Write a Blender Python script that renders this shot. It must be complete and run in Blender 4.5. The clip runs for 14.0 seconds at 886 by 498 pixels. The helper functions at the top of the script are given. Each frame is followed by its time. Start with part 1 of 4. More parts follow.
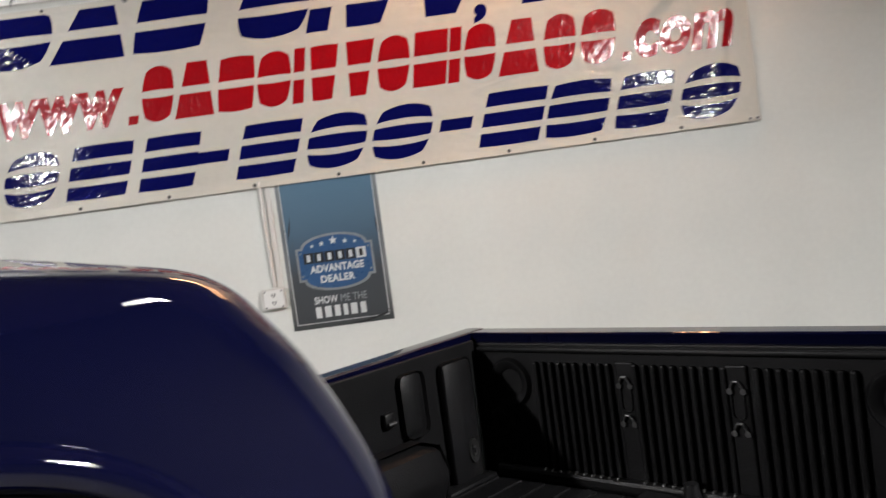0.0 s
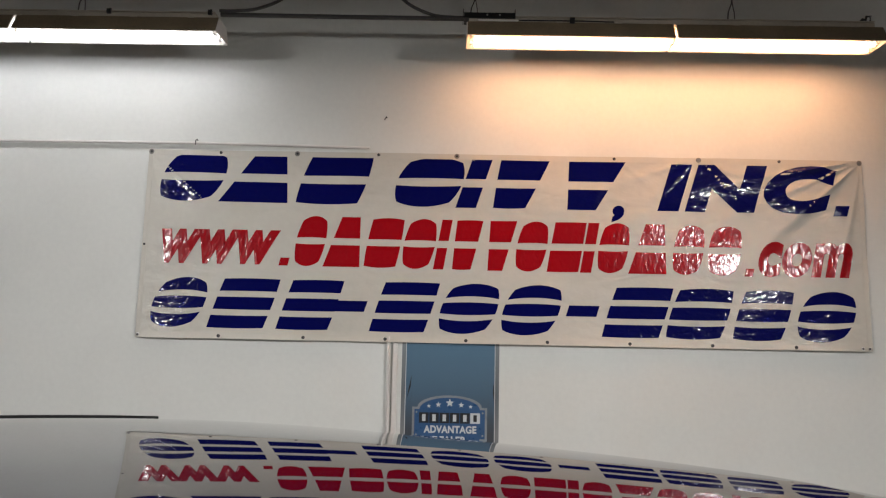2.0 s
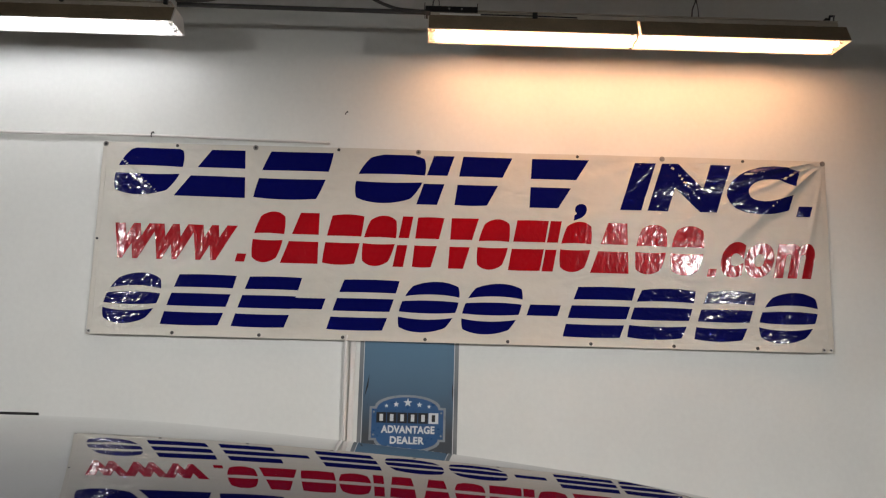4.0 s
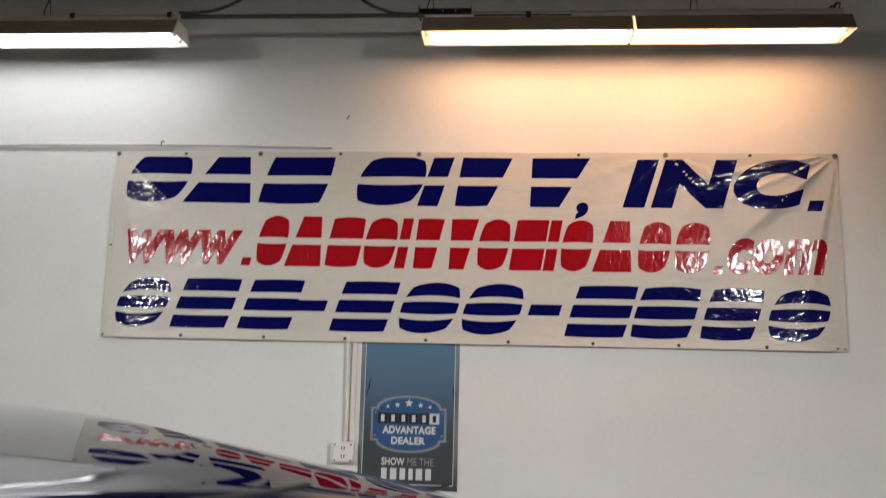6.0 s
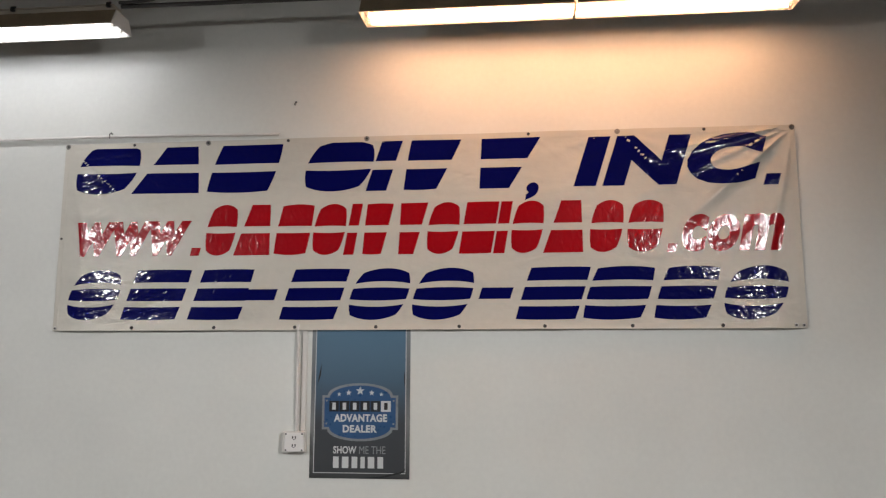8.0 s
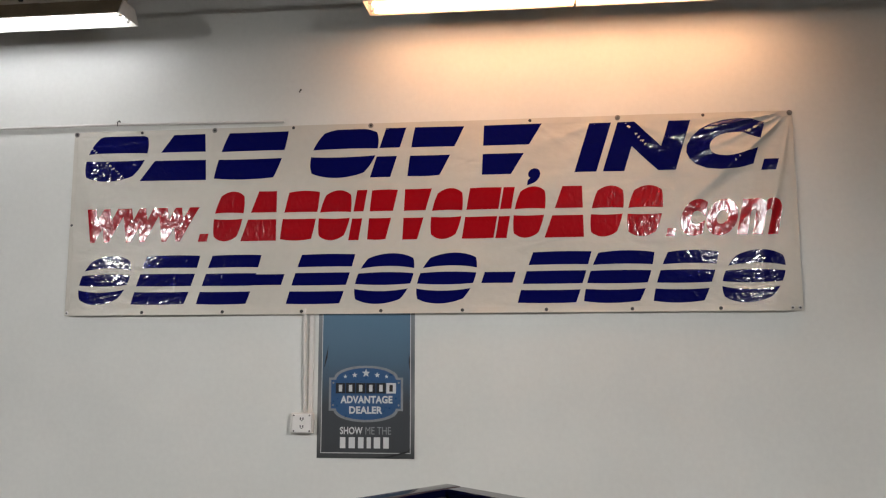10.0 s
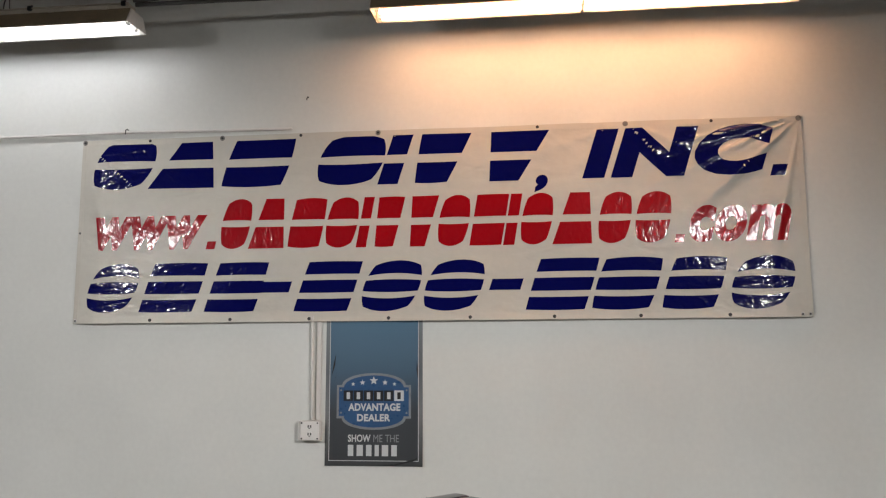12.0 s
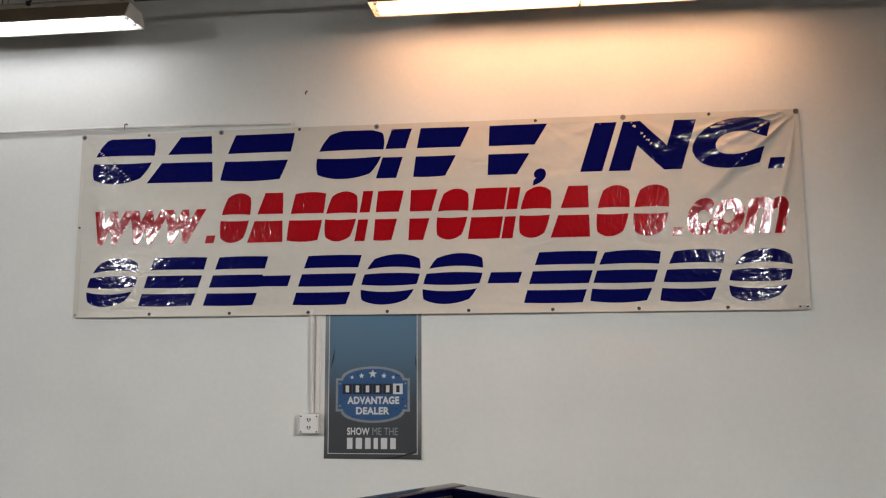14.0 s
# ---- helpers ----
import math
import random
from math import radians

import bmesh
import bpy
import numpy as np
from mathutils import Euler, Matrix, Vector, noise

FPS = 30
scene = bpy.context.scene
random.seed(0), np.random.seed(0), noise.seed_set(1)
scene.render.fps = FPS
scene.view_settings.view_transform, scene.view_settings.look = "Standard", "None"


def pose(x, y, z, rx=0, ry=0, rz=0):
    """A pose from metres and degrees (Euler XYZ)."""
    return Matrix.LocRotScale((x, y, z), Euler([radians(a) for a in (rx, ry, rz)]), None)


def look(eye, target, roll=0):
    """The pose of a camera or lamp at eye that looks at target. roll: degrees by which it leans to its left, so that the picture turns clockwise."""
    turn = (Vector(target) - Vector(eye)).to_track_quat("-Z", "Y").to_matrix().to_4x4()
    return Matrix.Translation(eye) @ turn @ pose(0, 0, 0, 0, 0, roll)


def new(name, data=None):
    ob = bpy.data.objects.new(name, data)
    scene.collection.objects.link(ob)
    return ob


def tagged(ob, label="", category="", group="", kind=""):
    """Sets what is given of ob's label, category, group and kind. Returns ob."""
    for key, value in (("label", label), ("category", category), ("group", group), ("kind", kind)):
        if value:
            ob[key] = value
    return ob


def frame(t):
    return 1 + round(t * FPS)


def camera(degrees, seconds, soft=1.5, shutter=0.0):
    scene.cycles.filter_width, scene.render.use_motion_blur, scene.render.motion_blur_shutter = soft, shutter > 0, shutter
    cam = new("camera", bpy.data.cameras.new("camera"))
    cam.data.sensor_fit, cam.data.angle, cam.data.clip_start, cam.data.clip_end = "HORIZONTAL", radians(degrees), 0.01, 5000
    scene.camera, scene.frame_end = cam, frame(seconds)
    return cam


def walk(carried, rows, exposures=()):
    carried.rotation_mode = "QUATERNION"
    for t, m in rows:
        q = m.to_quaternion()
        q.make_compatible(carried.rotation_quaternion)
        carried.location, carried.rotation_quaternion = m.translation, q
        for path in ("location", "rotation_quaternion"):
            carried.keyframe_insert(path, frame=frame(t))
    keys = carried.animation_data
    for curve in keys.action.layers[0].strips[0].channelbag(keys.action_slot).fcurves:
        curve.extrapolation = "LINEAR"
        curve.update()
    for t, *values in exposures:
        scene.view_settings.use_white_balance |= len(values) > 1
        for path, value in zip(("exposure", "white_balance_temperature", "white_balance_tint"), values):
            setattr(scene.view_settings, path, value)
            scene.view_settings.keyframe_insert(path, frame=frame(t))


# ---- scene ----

cam = camera(56.9, 14.0, soft=1.2, shutter=0.5)
PATH = [
    (0, (0.362, -4.853, 1.672), (0.348, -2.854, 1.598), -7.7),
    (0.2, (0.309, -4.906, 1.682), (0.372, -2.907, 1.641), -8.9),
    (0.4, (0.254, -4.913, 1.685), (0.357, -2.916, 1.713), -9.4),
    (0.5, (0.219, -4.928, 1.692), (0.333, -2.933, 1.769), -9.1),
    (0.6, (0.196, -4.899, 1.707), (0.327, -2.907, 1.827), -8.5),
    (0.8, (0.09, -4.948, 1.738), (0.275, -2.965, 1.929), -6.8),
    (1, (-0.021, -5.011, 1.763), (0.214, -3.038, 1.994), -5.0),
    (1.2, (-0.096, -5.078, 1.781), (0.129, -3.108, 2.041), -2.9),
    (1.5, (-0.189, -5.087, 1.793), (-0.089, -3.111, 2.084), -0.7),
    (2, (-0.297, -5.112, 1.782), (-0.327, -3.136, 2.094), 1.2),
    (2.5, (-0.288, -5.103, 1.769), (-0.294, -3.128, 2.086), 1.6),
    (3, (-0.256, -5.077, 1.777), (-0.213, -3.102, 2.087), 1.0),
    (5.3, (0.054, -4.96, 1.777), (-0.027, -2.995, 2.144), 0.8),
    (5.5, (0.102, -4.95, 1.765), (0.012, -2.991, 2.157), 0.2),
    (6, (0.243, -5.028, 1.746), (0.097, -3.061, 2.074), 1.4),
    (6.3, (0.333, -5.05, 1.741), (0.133, -3.077, 2.0), 2.4),
    (6.5, (0.402, -5.036, 1.744), (0.14, -3.068, 1.988), 2.6),
    (6.8, (0.491, -4.979, 1.722), (0.155, -3.027, 1.996), 2.7),
    (7, (0.57, -4.921, 1.721), (0.218, -2.974, 2.012), 2.7),
    (7.5, (0.675, -4.909, 1.721), (0.383, -2.953, 2.024), 1.1),
    (8, (0.686, -4.898, 1.716), (0.484, -2.932, 2.025), 0.1),
    (8.2, (0.686, -4.925, 1.71), (0.499, -2.957, 2.019), -0.4),
    (10.5, (0.687, -4.997, 1.73), (0.471, -3.025, 1.987), 0.0),
    (11, (0.684, -4.988, 1.728), (0.46, -3.019, 2.001), -0.0),
    (11.5, (0.678, -4.983, 1.71), (0.453, -3.017, 1.998), -0.1),
    (12, (0.685, -4.988, 1.738), (0.46, -3.02, 2.014), -0.2),
    (12.5, (0.689, -4.985, 1.722), (0.47, -3.018, 2.011), -0.5),
    (13, (0.691, -4.982, 1.714), (0.477, -3.014, 2.001), -0.4),
    (13.5, (0.699, -4.99, 1.715), (0.484, -3.021, 1.99), -0.5),
    (14, (0.695, -4.998, 1.717), (0.47, -3.029, 1.985), -0.3),
]
walk(cam, [(t, look(eye, target, roll)) for t, eye, target, roll in PATH], exposures=((0, 0.45), (0.5, 0.42), (1.0, 0.18), (1.6, 0.09), (5.0, 0.15), (6.2, 0.15), (7.6, 0.0), (14, 0.03)))

# ---- world and light -------------------------------------------------
world = bpy.data.worlds.new("world")
scene.world = world
world.use_nodes = True
world.node_tree.nodes["Background"].inputs["Color"].default_value = (0.5, 0.55, 0.6, 1)
world.node_tree.nodes["Background"].inputs["Strength"].default_value = 0.02

WARM = (1.0, 0.51, 0.27)
COOL = (0.93, 0.93, 1.0)
TUBE_Z = 3.800
FIX_Y = -0.42
# (x, y, colour) of the troughs by the banner wall
# the last is an extra strip, added out of view to the left
TROUGHS = [(0.985, FIX_Y, WARM), (-2.975, FIX_Y, COOL), (-5.7, FIX_Y, COOL)]
WARM_GLOW, COOL_GLOW = 26.0, 14.0
# (x, y, glow, depth of the dish below the bulb's axis) of the high-bay lamps that hang in a row across the room
HIGH_BAYS = [(3.30, -4.74, 3100.0, 0.002), (-4.40, -4.46, 2220.0, -0.006)]
BAY_Z = 3.40
BAY = (1.0, 0.975, 0.975)

# ---- materials -------------------------------------------------------


def material(name, colour, rough=0.5, metal=0.0, vary=0.06, scale=3.0, fine=60.0, bump=0.0, coat=0.0, second=None, spec=0.5, rough_vary=0.08):
    """A surface with variation at two scales and a fine relief."""
    m = bpy.data.materials.new(name)
    m.use_nodes = True
    nt = m.node_tree
    b = nt.nodes["Principled BSDF"]
    tc = nt.nodes.new("ShaderNodeTexCoord")
    big = nt.nodes.new("ShaderNodeTexNoise")
    big.inputs["Scale"].default_value, big.inputs["Detail"].default_value = scale, 5
    small = nt.nodes.new("ShaderNodeTexNoise")
    small.inputs["Scale"].default_value, small.inputs["Detail"].default_value = fine, 4
    for n in (big, small):
        nt.links.new(tc.outputs["Object"], n.inputs["Vector"])
    add = nt.nodes.new("ShaderNodeMath")
    add.operation = "ADD"
    half = nt.nodes.new("ShaderNodeMath")
    half.operation, half.inputs[1].default_value = "MULTIPLY", 0.4
    nt.links.new(small.outputs["Fac"], half.inputs[0])
    nt.links.new(big.outputs["Fac"], add.inputs[0])
    nt.links.new(half.outputs[0], add.inputs[1])
    ramp = nt.nodes.new("ShaderNodeValToRGB")
    lo = second or tuple(c * (1 - vary * 2) for c in colour)
    hi = colour if second else tuple(min(1, c * (1 + vary)) for c in colour)
    ramp.color_ramp.elements[0].position, ramp.color_ramp.elements[1].position = 0.4, 1.0
    ramp.color_ramp.elements[0].color, ramp.color_ramp.elements[1].color = (*lo, 1), (*hi, 1)
    nt.links.new(add.outputs[0], ramp.inputs["Fac"])
    nt.links.new(ramp.outputs["Color"], b.inputs["Base Color"])
    rr = nt.nodes.new("ShaderNodeMapRange")
    rr.inputs["To Min"].default_value = max(0.0, rough - rough_vary)
    rr.inputs["To Max"].default_value = min(1.0, rough + rough_vary)
    nt.links.new(small.outputs["Fac"], rr.inputs["Value"])
    nt.links.new(rr.outputs["Result"], b.inputs["Roughness"])
    b.inputs["Metallic"].default_value = metal
    b.inputs["Specular IOR Level"].default_value = spec
    if coat:
        b.inputs["Coat Weight"].default_value = coat
        b.inputs["Coat Roughness"].default_value = 0.015
        b.inputs["Coat IOR"].default_value = 1.55
    if bump:
        bp = nt.nodes.new("ShaderNodeBump")
        bp.inputs["Strength"].default_value, bp.inputs["Distance"].default_value = bump, 0.004
        nt.links.new(small.outputs["Fac"], bp.inputs["Height"])
        nt.links.new(bp.outputs["Normal"], b.inputs["Normal"])
    return m


def glow(name, colour, strength):
    m = bpy.data.materials.new(name)
    m.use_nodes = True
    b = m.node_tree.nodes["Principled BSDF"]
    b.inputs["Base Color"].default_value = (0.9, 0.9, 0.9, 1)
    b.inputs["Emission Color"].default_value = (*colour, 1)
    b.inputs["Emission Strength"].default_value = strength
    return m


def wrinkled(name, colour, rough, layers, sheen=0.5):
    """Vinyl with slack ripples and fine crinkles that break up its highlights. layers: (depth, stretch) of each relief."""
    m = material(name, colour, rough, vary=0.05, scale=1.2, fine=25, spec=sheen, rough_vary=0.02)
    nt = m.node_tree
    b = nt.nodes["Principled BSDF"]
    tc = nt.nodes.new("ShaderNodeTexCoord")
    last = None
    for depth, stretch in layers:
        mp = nt.nodes.new("ShaderNodeMapping")
        mp.inputs["Scale"].default_value = stretch
        n = nt.nodes.new("ShaderNodeTexNoise")
        n.inputs["Scale"].default_value, n.inputs["Detail"].default_value, n.inputs["Roughness"].default_value = 1.0, 1, 0.4
        n.inputs["Distortion"].default_value = 0.8
        bp = nt.nodes.new("ShaderNodeBump")
        bp.inputs["Strength"].default_value, bp.inputs["Distance"].default_value = 1.0, depth
        nt.links.new(tc.outputs["Object"], mp.inputs["Vector"])
        nt.links.new(mp.outputs["Vector"], n.inputs["Vector"])
        nt.links.new(n.outputs["Fac"], bp.inputs["Height"])
        if last:
            nt.links.new(last.outputs["Normal"], bp.inputs["Normal"])
        last = bp
    nt.links.new(last.outputs["Normal"], b.inputs["Normal"])
    return m


M_WALL = material("painted wall", (0.70, 0.712, 0.672), 0.65, vary=0.05, scale=1.1, fine=30, bump=0.10)
M_BACK = material("dark grey painted wall", (0.055, 0.055, 0.055), 0.7, vary=0.06, scale=0.7, fine=40, bump=0.12)
M_EAST = material("grey painted wall", (0.08, 0.076, 0.072), 0.7, vary=0.06, scale=0.7, fine=40, bump=0.1)
M_CEIL = material("dark roof deck", (0.15, 0.105, 0.07), 0.8, vary=0.1)
M_FLOOR = material("sealed concrete", (0.18, 0.175, 0.168), 0.45, vary=0.12, scale=0.8, fine=18, bump=0.1)
M_BANNER = wrinkled("banner vinyl", (0.555, 0.532, 0.465), 0.45, ((0.011, (4, 1, 8)), (0.0012, (22, 1, 30))))
M_BLUE = wrinkled("blue banner print", (0.003, 0.004, 0.075), 0.10, ((0.0022, (6, 1, 12)), (0.0030, (22, 1, 30))), 0.3)
M_RED = wrinkled("red banner print", (0.34, 0.004, 0.009), 0.17, ((0.0022, (8, 1, 10)), (0.0028, (34, 1, 18))), 0.6)
M_HEM = wrinkled("banner hem", (0.56, 0.535, 0.465), 0.5, ((0.003, (5, 1, 9)),))
M_GROM = material("dull grommet metal", (0.25, 0.24, 0.22), 0.4, 1.0)
M_ZINC = material("bright zinc ring", (0.75, 0.75, 0.73), 0.3, 0.6)
M_HOLE = material("dark screw", (0.03, 0.03, 0.03), 0.5)
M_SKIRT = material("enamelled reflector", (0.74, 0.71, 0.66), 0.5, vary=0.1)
# outer faces of the troughs: their shade is put into a darker brown
M_SHELL = material("shaded outer enamel", (0.21, 0.165, 0.105), 0.55, vary=0.2)
M_HOUSE = material("grey lamp housing", (0.50, 0.455, 0.37), 0.5, vary=0.12)
M_WARM = glow("warm fluorescent tube", WARM, WARM_GLOW)
M_COOL = glow("cool fluorescent tube", COOL, COOL_GLOW)
M_DISH = material("white enamelled dish", (0.55, 0.55, 0.53), 0.45, vary=0.08)
M_BLACK = material("black plastic", (0.012, 0.012, 0.013), 0.4, vary=0.2)
M_CABLE = material("grey cable", (0.055, 0.052, 0.048), 0.5)
M_CONDUIT = material("galvanised conduit", (0.36, 0.36, 0.35), 0.4, 0.7)
M_PAINTED = material("painted conduit", (0.66, 0.64, 0.60), 0.5, vary=0.05)
M_WHITE = material("white plastic", (0.78, 0.77, 0.74), 0.35, vary=0.03)
M_CHROME = material("chrome", (0.8, 0.8, 0.8), 0.08, 1.0, vary=0.02, rough_vary=0.03)
M_PAINT = material("dark blue car paint", (0.0016, 0.0020, 0.0125), 0.5, 0.0, vary=0.1, scale=6, fine=400, coat=1.0, rough_vary=0.03, spec=0.0)
M_LINER = material("black bed liner", (0.0048, 0.0048, 0.0052), 0.45, vary=0.2, scale=8, fine=220, bump=0.3, spec=0.17)
# lighter than the liner, to paint the small glints on the rib feet
M_FOOT = material("liner foot with painted glint", (0.05, 0.05, 0.05), 0.3, vary=0.2)
M_HOOK = material("dull steel hook", (0.16, 0.16, 0.16), 0.32, 0.9)
M_RUBBER = material("black rubber", (0.008, 0.008, 0.008), 0.7, vary=0.2, spec=0.15)
M_RIM = material("aluminium wheel", (0.55, 0.55, 0.56), 0.3, 0.9)
M_GLASS = material("dark tinted glass", (0.006, 0.007, 0.008), 0.03, vary=0.05, rough_vary=0.01, spec=0.15)
M_LAMPRED = material("red tail lamp", (0.35, 0.01, 0.012), 0.15)
M_LAMPCLEAR = material("clear headlamp", (0.6, 0.62, 0.64), 0.1)

# ---- builders --------------------------------------------------------


def thing(name, label, category, group="", kind="", m=None):
    ob = new(name)
    ob.empty_display_size = 0.1
    if m is not None:
        ob.matrix_world = m
    return tagged(ob, label, category, group, kind)


def mix(a, b, t):
    return a + (b - a) * t


def finish(name, bm, mat, smooth=False):
    me = bpy.data.meshes.new(name)
    bmesh.ops.recalc_face_normals(bm, faces=bm.faces)
    bm.to_mesh(me)
    bm.free()
    me.materials.append(mat)
    if smooth:
        for p in me.polygons:
            p.use_smooth = True
        me.set_sharp_from_angle(angle=radians(35))
    return me


def part(name, bm, mat, parent, label="", smooth=False):
    ob = new(name, finish(name, bm, mat, smooth))
    ob.parent = parent
    return tagged(ob, label)


def solid(name, bm, mat, label="", category="", group="", kind="", smooth=False):
    return tagged(new(name, finish(name, bm, mat, smooth)), label, category, group, kind)


def box(x0, x1, y0, y1, z0, z1, bevel=0.0, bm=None):
    bm = bm or bmesh.new()
    g = bmesh.ops.create_cube(bm, size=1.0)
    bmesh.ops.transform(bm, verts=g["verts"], matrix=Matrix.Translation(((x0 + x1) / 2, (y0 + y1) / 2, (z0 + z1) / 2)) @ Matrix.Diagonal((abs(x1 - x0), abs(y1 - y0), abs(z1 - z0), 1)))
    if bevel:
        es = list({e for v in g["verts"] for e in v.link_edges})
        bmesh.ops.bevel(bm, geom=es, offset=bevel, segments=2, affect="EDGES", profile=0.5)
    return bm


def cyl(p, q, r, seg=16, bm=None, r2=None):
    """A rod from p to q."""
    bm = bm or bmesh.new()
    p, q = Vector(p), Vector(q)
    d = q - p
    g = bmesh.ops.create_cone(bm, cap_ends=True, segments=seg, radius1=r, radius2=r if r2 is None else r2, depth=d.length)
    bmesh.ops.transform(bm, verts=g["verts"], matrix=Matrix.Translation((p + q) / 2) @ d.to_track_quat("Z", "Y").to_matrix().to_4x4())
    return bm


def tube(points, r, seg=8, bm=None):
    """A bent rod along points."""
    bm = bm or bmesh.new()
    pts = [Vector(p) for p in points]
    rings = []
    for i, p in enumerate(pts):
        d = (pts[min(i + 1, len(pts) - 1)] - pts[max(i - 1, 0)]).normalized()
        q = d.to_track_quat("Z", "Y").to_matrix()
        rings.append([bm.verts.new(p + q @ Vector((r * math.cos(a), r * math.sin(a), 0))) for a in (2 * math.pi * k / seg for k in range(seg))])
    for a, b in zip(rings, rings[1:]):
        for k in range(seg):
            bm.faces.new((a[k], a[(k + 1) % seg], b[(k + 1) % seg], b[k]))
    bm.faces.new(rings[0])
    bm.faces.new(rings[-1])
    return bm


def arc(p, q, sag, n=14):
    """Points of a cable from p to q that sags by so much."""
    p, q = Vector(p), Vector(q)
    return [p.lerp(q, k / n) - Vector((0, 0, sag * 4 * (k / n) * (1 - k / n))) for k in range(n + 1)]


def lathe(profile, seg, bm=None):
    """A turned body: (radius, height) pairs round the z axis."""
    bm = bm or bmesh.new()
    rings = []
    for r, z in profile:
        if r < 1e-6:
            rings.append([bm.verts.new((0, 0, z))] * seg)
        else:
            rings.append([bm.verts.new((r * math.cos(2 * math.pi * k / seg), r * math.sin(2 * math.pi * k / seg), z)) for k in range(seg)])
    for a, b in zip(rings, rings[1:]):
        for k in range(seg):
            corner = list(dict.fromkeys((a[k], a[(k + 1) % seg], b[(k + 1) % seg], b[k])))
            bm.faces.new(corner)
    return bm


def prism(outline, depth, axis="y", at=0.0, bm=None):
    """A slab with the given outline: (x, z) pairs for axis y, (x, y) for z, (y, z) for x."""
    bm = bm or bmesh.new()

    def place(a, b, d):
        return {"y": (a, d, b), "z": (a, b, d), "x": (d, a, b)}[axis]

    lo = [bm.verts.new(place(a, b, at)) for a, b in outline]
    hi = [bm.verts.new(place(a, b, at + depth)) for a, b in outline]
    n = len(lo)
    bm.faces.new(lo)
    bm.faces.new(hi[::-1])
    for i in range(n):
        bm.faces.new((lo[i], lo[(i + 1) % n], hi[(i + 1) % n], hi[i]))
    return bm


# ---- the room --------------------------------------------------------
X0, X1, Y0, H = -9.6, 9.0, -15.0, 5.2
solid("wall_north", box(X0, X1, 0, 0.2, 0, H), M_WALL, "white painted drywall behind the banner, slightly dirty", "wall", kind="structure")
solid("wall_south", box(X0, X1, Y0 - 0.2, Y0, 0, H), M_BACK, "plain dark grey painted garage wall", "wall", kind="structure")
solid("wall_west", box(X0 - 0.2, X0, Y0 - 0.2, 0.2, 0, H), M_BACK, "plain dark grey painted garage wall", "wall", kind="structure")
solid("wall_east", box(X1, X1 + 0.2, Y0 - 0.2, 0.2, 0, H), M_EAST, "plain grey painted garage wall", "wall", kind="structure")
solid("floor", box(X0 - 0.2, X1 + 0.2, Y0 - 0.2, 0.2, -0.15, 0), M_FLOOR, "sealed grey concrete workshop floor", "floor", kind="structure")
solid("ceiling", box(X0 - 0.2, X1 + 0.2, Y0 - 0.2, 0.2, H, H + 0.15), M_CEIL, "dark unlit roof deck", "ceiling", kind="structure")

# ---- strip lights ----------------------------------------------------


# where clips sit along the cool and the warm strips
CLIPS = {False: (0.555, 1.17), True: ()}


